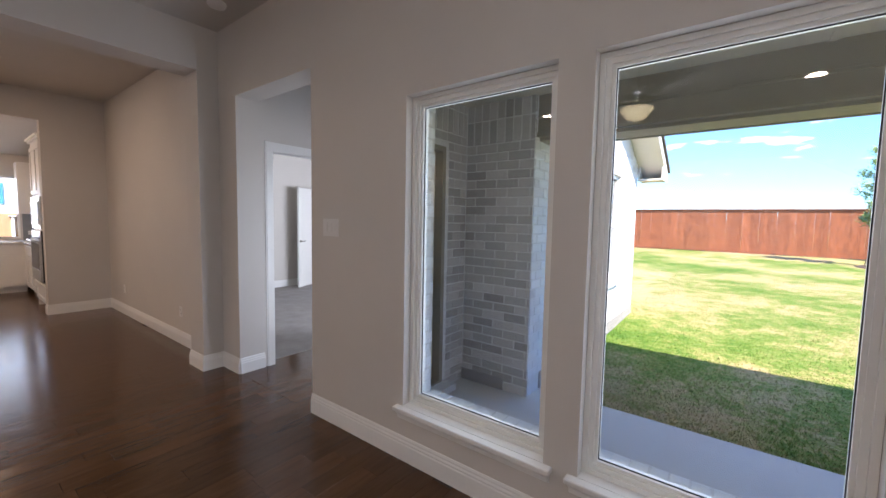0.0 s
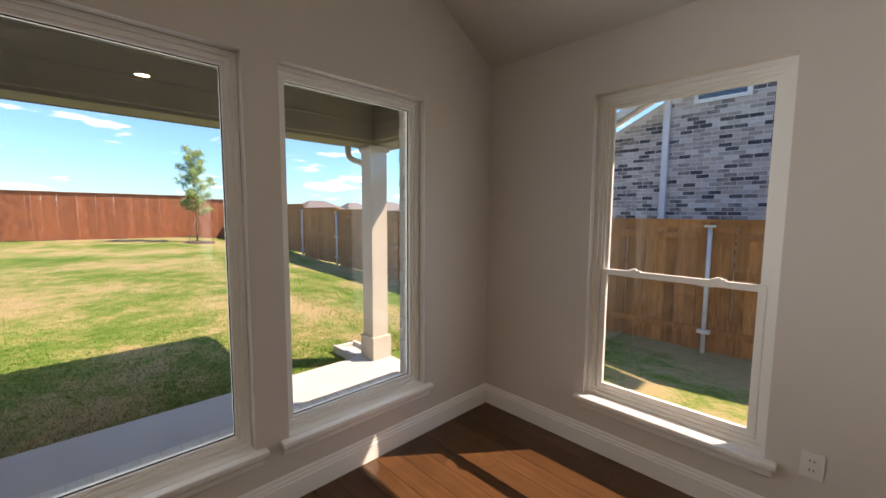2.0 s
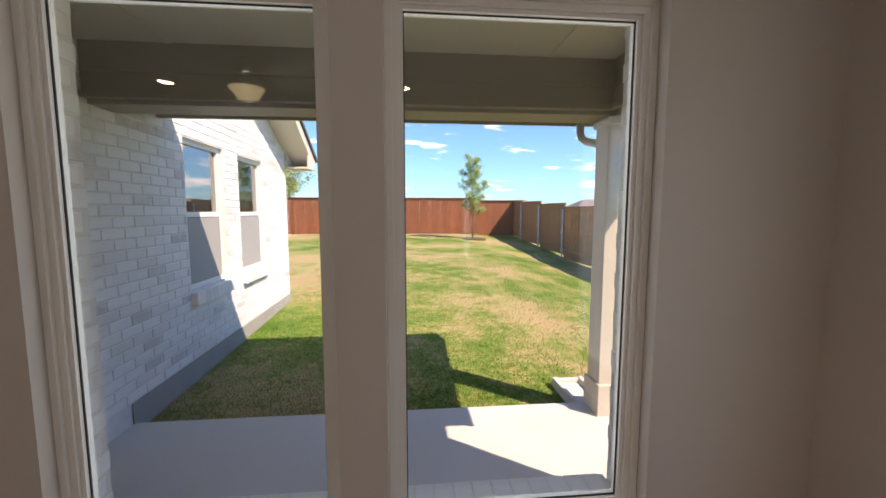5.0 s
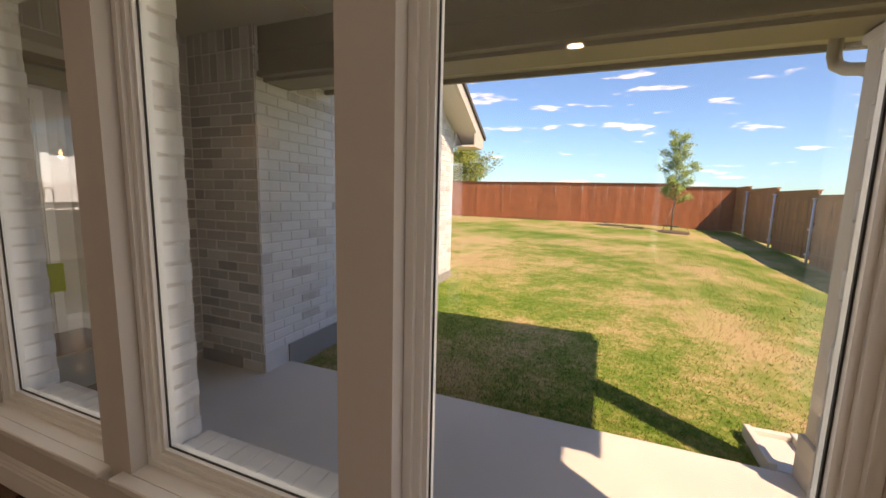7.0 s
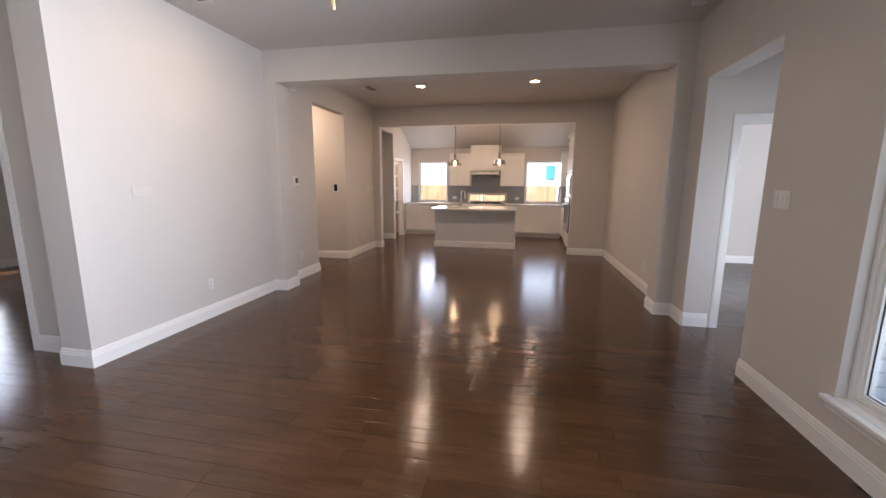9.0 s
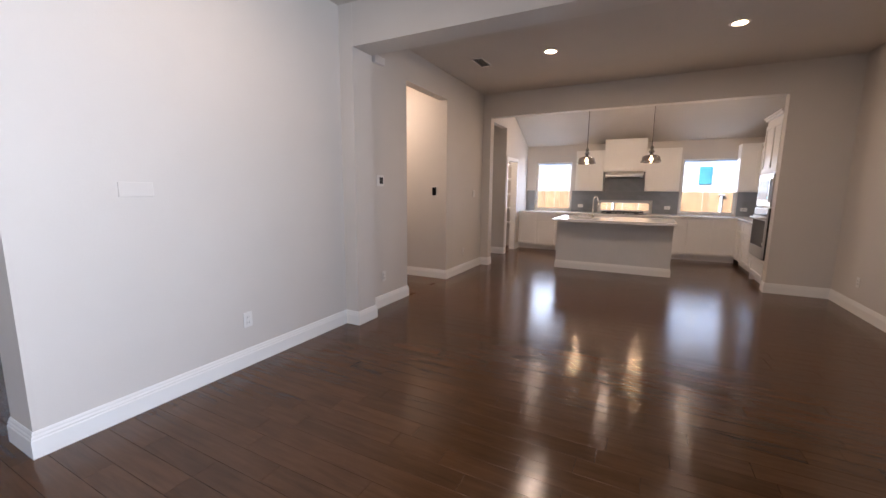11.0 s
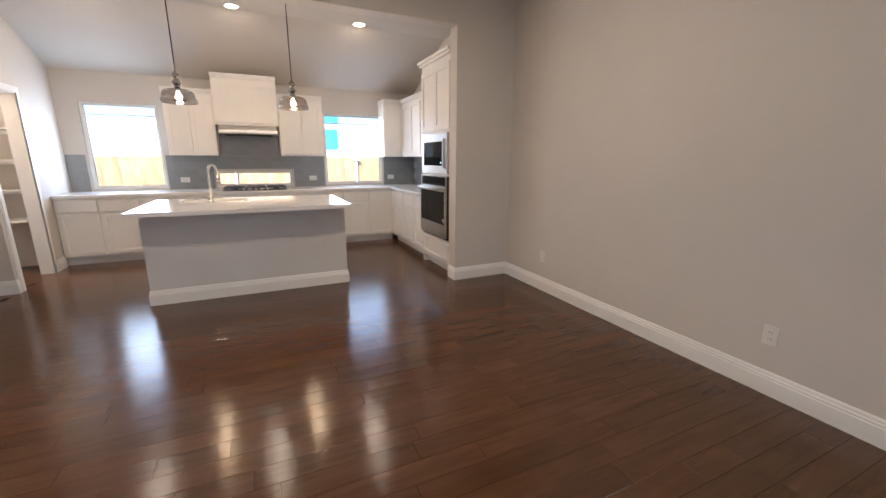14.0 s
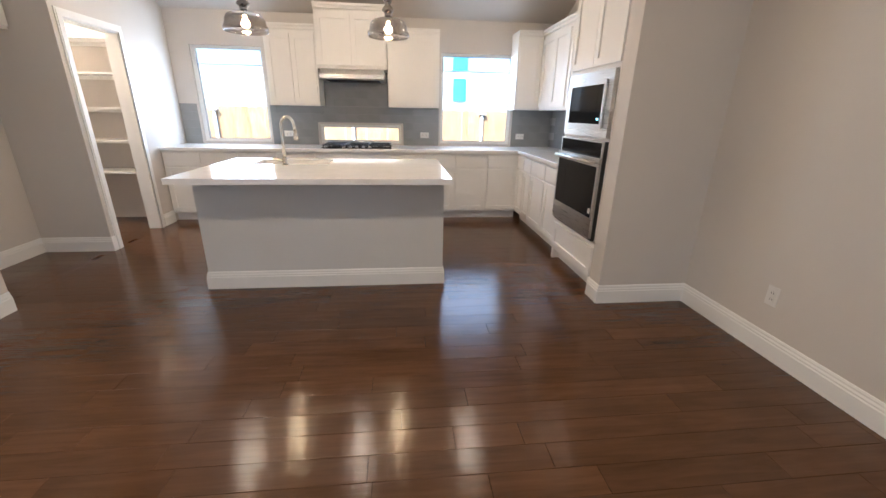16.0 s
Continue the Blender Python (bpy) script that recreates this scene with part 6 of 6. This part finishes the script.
def tree(x, y, z, h, spread, trunk, seed, leaf_mat, n_leaf, leaf_size, clear, label):
    r = random.Random(seed)
    th = thing("tree", (x, y, z), label, "tree")
    bm = bmesh.new()
    add_tube(bm, [(x, y, z - 0.1), (x + 0.01, y, z + h * 0.3), (x - 0.02, y + 0.02, z + h * 0.6), (x, y, z + h * 0.97)], [trunk, trunk * 0.8, trunk * 0.5, trunk * 0.12], 10)
    tips = []
    for k in range(26):
        f = clear + (0.95 - clear) * k / 26
        a = k * 2.4 + r.uniform(-0.4, 0.4)
        l = spread * (1.0 - abs((f - clear) / (1 - clear) - 0.3) * 0.95) * r.uniform(0.6, 1.05)
        p0 = Vector((x, y, z + h * f))
        d = Vector((math.cos(a), math.sin(a), r.uniform(0.35, 0.9)))
        p1, p2 = p0 + d * l * 0.5, p0 + d * l + Vector((0, 0, -0.05 * l))
        add_tube(bm, [p0, p1, p2], [trunk * 0.28, trunk * 0.16, trunk * 0.05], 5)
        tips += [p0.lerp(p1, r.uniform(0.3, 1)) for _ in range(2)] + [p1.lerp(p2, r.random()) for _ in range(4)] + [p2]
    part("trunk", bm, BARK, th)
    verts, faces = [], []
    for i in range(n_leaf):
        c = tips[r.randrange(len(tips))] + Vector((r.gauss(0, 0.10), r.gauss(0, 0.10), r.gauss(0, 0.09))) * spread
        u = Vector((r.gauss(0, 1), r.gauss(0, 1), r.gauss(0, 0.6))).normalized()
        v = u.orthogonal().normalized()
        s = leaf_size * r.uniform(0.6, 1.3)
        b = len(verts)
        verts += [c - u * s, c + v * s * 0.45, c + u * s, c - v * s * 0.45]
        faces.append((b, b + 1, b + 2, b + 3))
    me = bpy.data.meshes.new("crown")
    me.from_pydata([tuple(p) for p in verts], [], faces)
    me.materials.append(leaf_mat)
    ob = new("crown", me)
    ob.parent = th
    ob.matrix_parent_inverse = th.matrix_basis.inverted()
    return th


TX, TY = 1.58, 16.65
TZ = ground_z(TX, TY)
tree(TX, TY, TZ, 3.85, 0.78, 0.034, 3, LEAF, 7500, 0.040, 0.30, "slim young staked tree with a loose light green crown")
st = thing("tree_stakes", (TX, TY, TZ), "thin wooden stakes and guy lines round the young tree", "tree stakes")
for k in range(3):
    a = radians(90 + 120 * k + 20)
    bm = bmesh.new()
    add_tube(bm, [(TX, TY, TZ + 1.05), (TX + 0.62 * math.cos(a), TY + 0.62 * math.sin(a), TZ)], 0.007, 6)
    part("guy_line", bm, BARK, st)
bm = bmesh.new()
add_lathe(bm, [(0.62, -0.05), (0.60, 0.015), (0.45, 0.05), (0.1, 0.07), (0.0, 0.072)], (TX, TY, TZ), 22, False)
rr = random.Random(2)
for v in bm.verts:
    v.co += Vector((rr.uniform(-0.03, 0.03), rr.uniform(-0.03, 0.03), rr.uniform(-0.012, 0.012)))
tagged(part("mulch_ring", bm, surface("dark_mulch", (0.10, 0.07, 0.05), 0.95, vary=0.4, scale=20, bump_scale=60, bump_amt=0.8, bump_dist=0.02)), "brown mulch ring round the young tree", "mulch", kind="stuff")
tree(-10.5, 27.0, 0.2, 4.6, 2.3, 0.12, 7, LEAF_Y, 9000, 0.085, 0.2, "bushy yellow-green tree beyond the back fence")

ROOF_FAR = surface("far_grey_roof", (0.20, 0.17, 0.16), 0.9, vary=0.15)
WALL_FAR = surface("far_pale_wall", (0.5, 0.45, 0.4), 0.9, vary=0.15)
rr = random.Random(12)


def far_house(x, y, w, d, h, ridge):
    th = thing("far_house", (x, y, -1.0), "distant low house with a hipped grey roof", "house", "distant houses")
    boxes("wall", WALL_FAR, th, ((x - w / 2, y - d / 2, -1.0), (x + w / 2, y + d / 2, h)))
    bm = bmesh.new()
    e = 0.5
    v = [bm.verts.new(p) for p in ((x - w / 2 - e, y - d / 2 - e, h), (x + w / 2 + e, y - d / 2 - e, h), (x + w / 2 + e, y + d / 2 + e, h), (x - w / 2 - e, y + d / 2 + e, h),
                                   (x - w * 0.18, y, h + ridge), (x + w * 0.18, y, h + ridge))]
    for f in ((0, 1, 5, 4), (1, 2, 5), (2, 3, 4, 5), (3, 0, 4), (3, 2, 1, 0)):
        bm.faces.new([v[i] for i in f])
    part("roof", bm, ROOF_FAR, th)


for k in range(16):
    ang = radians(-14 + 5.0 * k)
    D = rr.uniform(120, 175)
    far_house(-1 + D * math.sin(ang), D * math.cos(ang), rr.uniform(11, 17), 12, rr.uniform(1.8, 2.7), rr.uniform(2.6, 3.6))

# ---- floor planks ----
PW = 0.127
rr = random.Random(21)
fl = bpy.data.objects["floor"]
far_v, far_f, meshes, count = [], [], {}, 0


def plank_mesh(L):
    key = round(L, 2)
    if key not in meshes:
        bm = bmesh.new()
        w, l, c = PW / 2 - 0.0005, key / 2 - 0.0005, 0.0010
        A = [bm.verts.new(p) for p in ((-w, -l, -0.012), (w, -l, -0.012), (w, l, -0.012), (-w, l, -0.012))]
        B = [bm.verts.new(p) for p in ((-w, -l, -c), (w, -l, -c), (w, l, -c), (-w, l, -c))]
        C = [bm.verts.new(p) for p in ((-w + c, -l + c, 0), (w - c, -l + c, 0), (w - c, l - c, 0), (-w + c, l - c, 0))]
        for P, Q in ((A, B), (B, C)):
            for i in range(4):
                j = (i + 1) % 4
                bm.faces.new((P[i], P[j], Q[j], Q[i]))
        bm.faces.new(C)
        meshes[key] = mesh_of("plank", bm, PLANK)
    return meshes[key]


def lay(x0, x1, y0, y1, near=None):
    global count
    k0 = int(math.floor(-x1 / PW))
    for k in range(k0, int(-x0 / PW) + 2):
        x = -(k + 0.5) * PW
        if not x0 <= x < x1:
            continue
        y = y0 - rr.uniform(0, 0.9)
        while y < y1:
            L = round(rr.choice((0.3, 0.45, 0.6, 0.75, 0.9, 1.05, 1.2, 1.35)), 2)
            lo, hi = max(y, y0), min(y + L, y1)
            y += L
            if hi - lo < 0.05:
                continue
            q = round(hi - lo, 2)
            c = (lo + hi) / 2
            if near and count < 300 and near[0] < x < near[1] and near[2] < c < near[3]:
                ob = new("plank", plank_mesh(q))
                ob.parent = fl
                ob.location = (x, c, 0.0)
                count += 1
                continue
            w, l, k = PW / 2 - 0.0005, (hi - lo) / 2 - 0.0005, 0.0010
            b = len(far_v)
            far_v.extend([(x + a, c + d, z) for a, d, z in ((-w, -l, -0.012), (w, -l, -0.012), (w, l, -0.012), (-w, l, -0.012), (-w, -l, -k), (w, -l, -k), (w, l, -k), (-w, l, -k),
                                                            (-w + k, -l + k, 0), (w - k, -l + k, 0), (w - k, l - k, 0), (-w + k, l - k, 0))])
            for s in (0, 4):
                for i in range(4):
                    j = (i + 1) % 4
                    far_f.append((b + s + i, b + s + j, b + s + 4 + j, b + s + 4 + i))
            far_f.append((b + 8, b + 9, b + 10, b + 11))


lay(-9.95, 0.0, -4.966, 0.0, (-9.6, -3.5, -4.4, -0.6))
lay(-12.78, -9.95, -4.98, 0.0)
lay(-12.4, -9.95, -6.4, -4.98)
lay(-3.69, 0.0, -10.2, -4.966)
lay(-6.96, -3.69, -10.2, -5.24)
lay(-8.27, -7.08, -9.0, -4.966)
lay(-5.66, -4.32, 0.0, 1.30)
me = bpy.data.meshes.new("floor_planks_far")
me.from_pydata(far_v, [], far_f)
me.materials.append(PLANK_S)
tagged(new("floor_planks_far", me), "dark hand-scraped hardwood planks", kind="stuff")

# ---- grass blades near the patio ----
rr = random.Random(33)
gv, gf = [], []
for i in range(110000):
    x, y = rr.uniform(-3.42, 3.8), 1.70 + 11.0 * rr.random() ** 2.2
    if x > 0.2 and rr.random() < 0.4:
        y -= rr.uniform(0, 2.0)
    if (-0.14 < x < 0.16 and 1.7 < y < 2.14) or (x < 0.2 and y < 1.705):
        continue
    z, a, h = ground_z(x, y), rr.uniform(0, 6.283), rr.uniform(0.012, 0.034) * (1.0 - 0.04 * (y - 1.7))
    w, lx, ly = rr.uniform(0.0025, 0.0045), rr.uniform(-0.028, 0.028), rr.uniform(-0.028, 0.028)
    b = len(gv)
    c, s = math.cos(a) * w, math.sin(a) * w
    gv.extend([(x - c, y - s, z - 0.004), (x + c, y + s, z - 0.004), (x + lx, y + ly, z + h)])
    gf.append((b, b + 1, b + 2))
me = bpy.data.meshes.new("grass")
me.from_pydata(gv, [], gf)
me.materials.append(LAWN)
tagged(new("grass", me), "short green and straw-coloured grass blades beside the patio", kind="stuff")
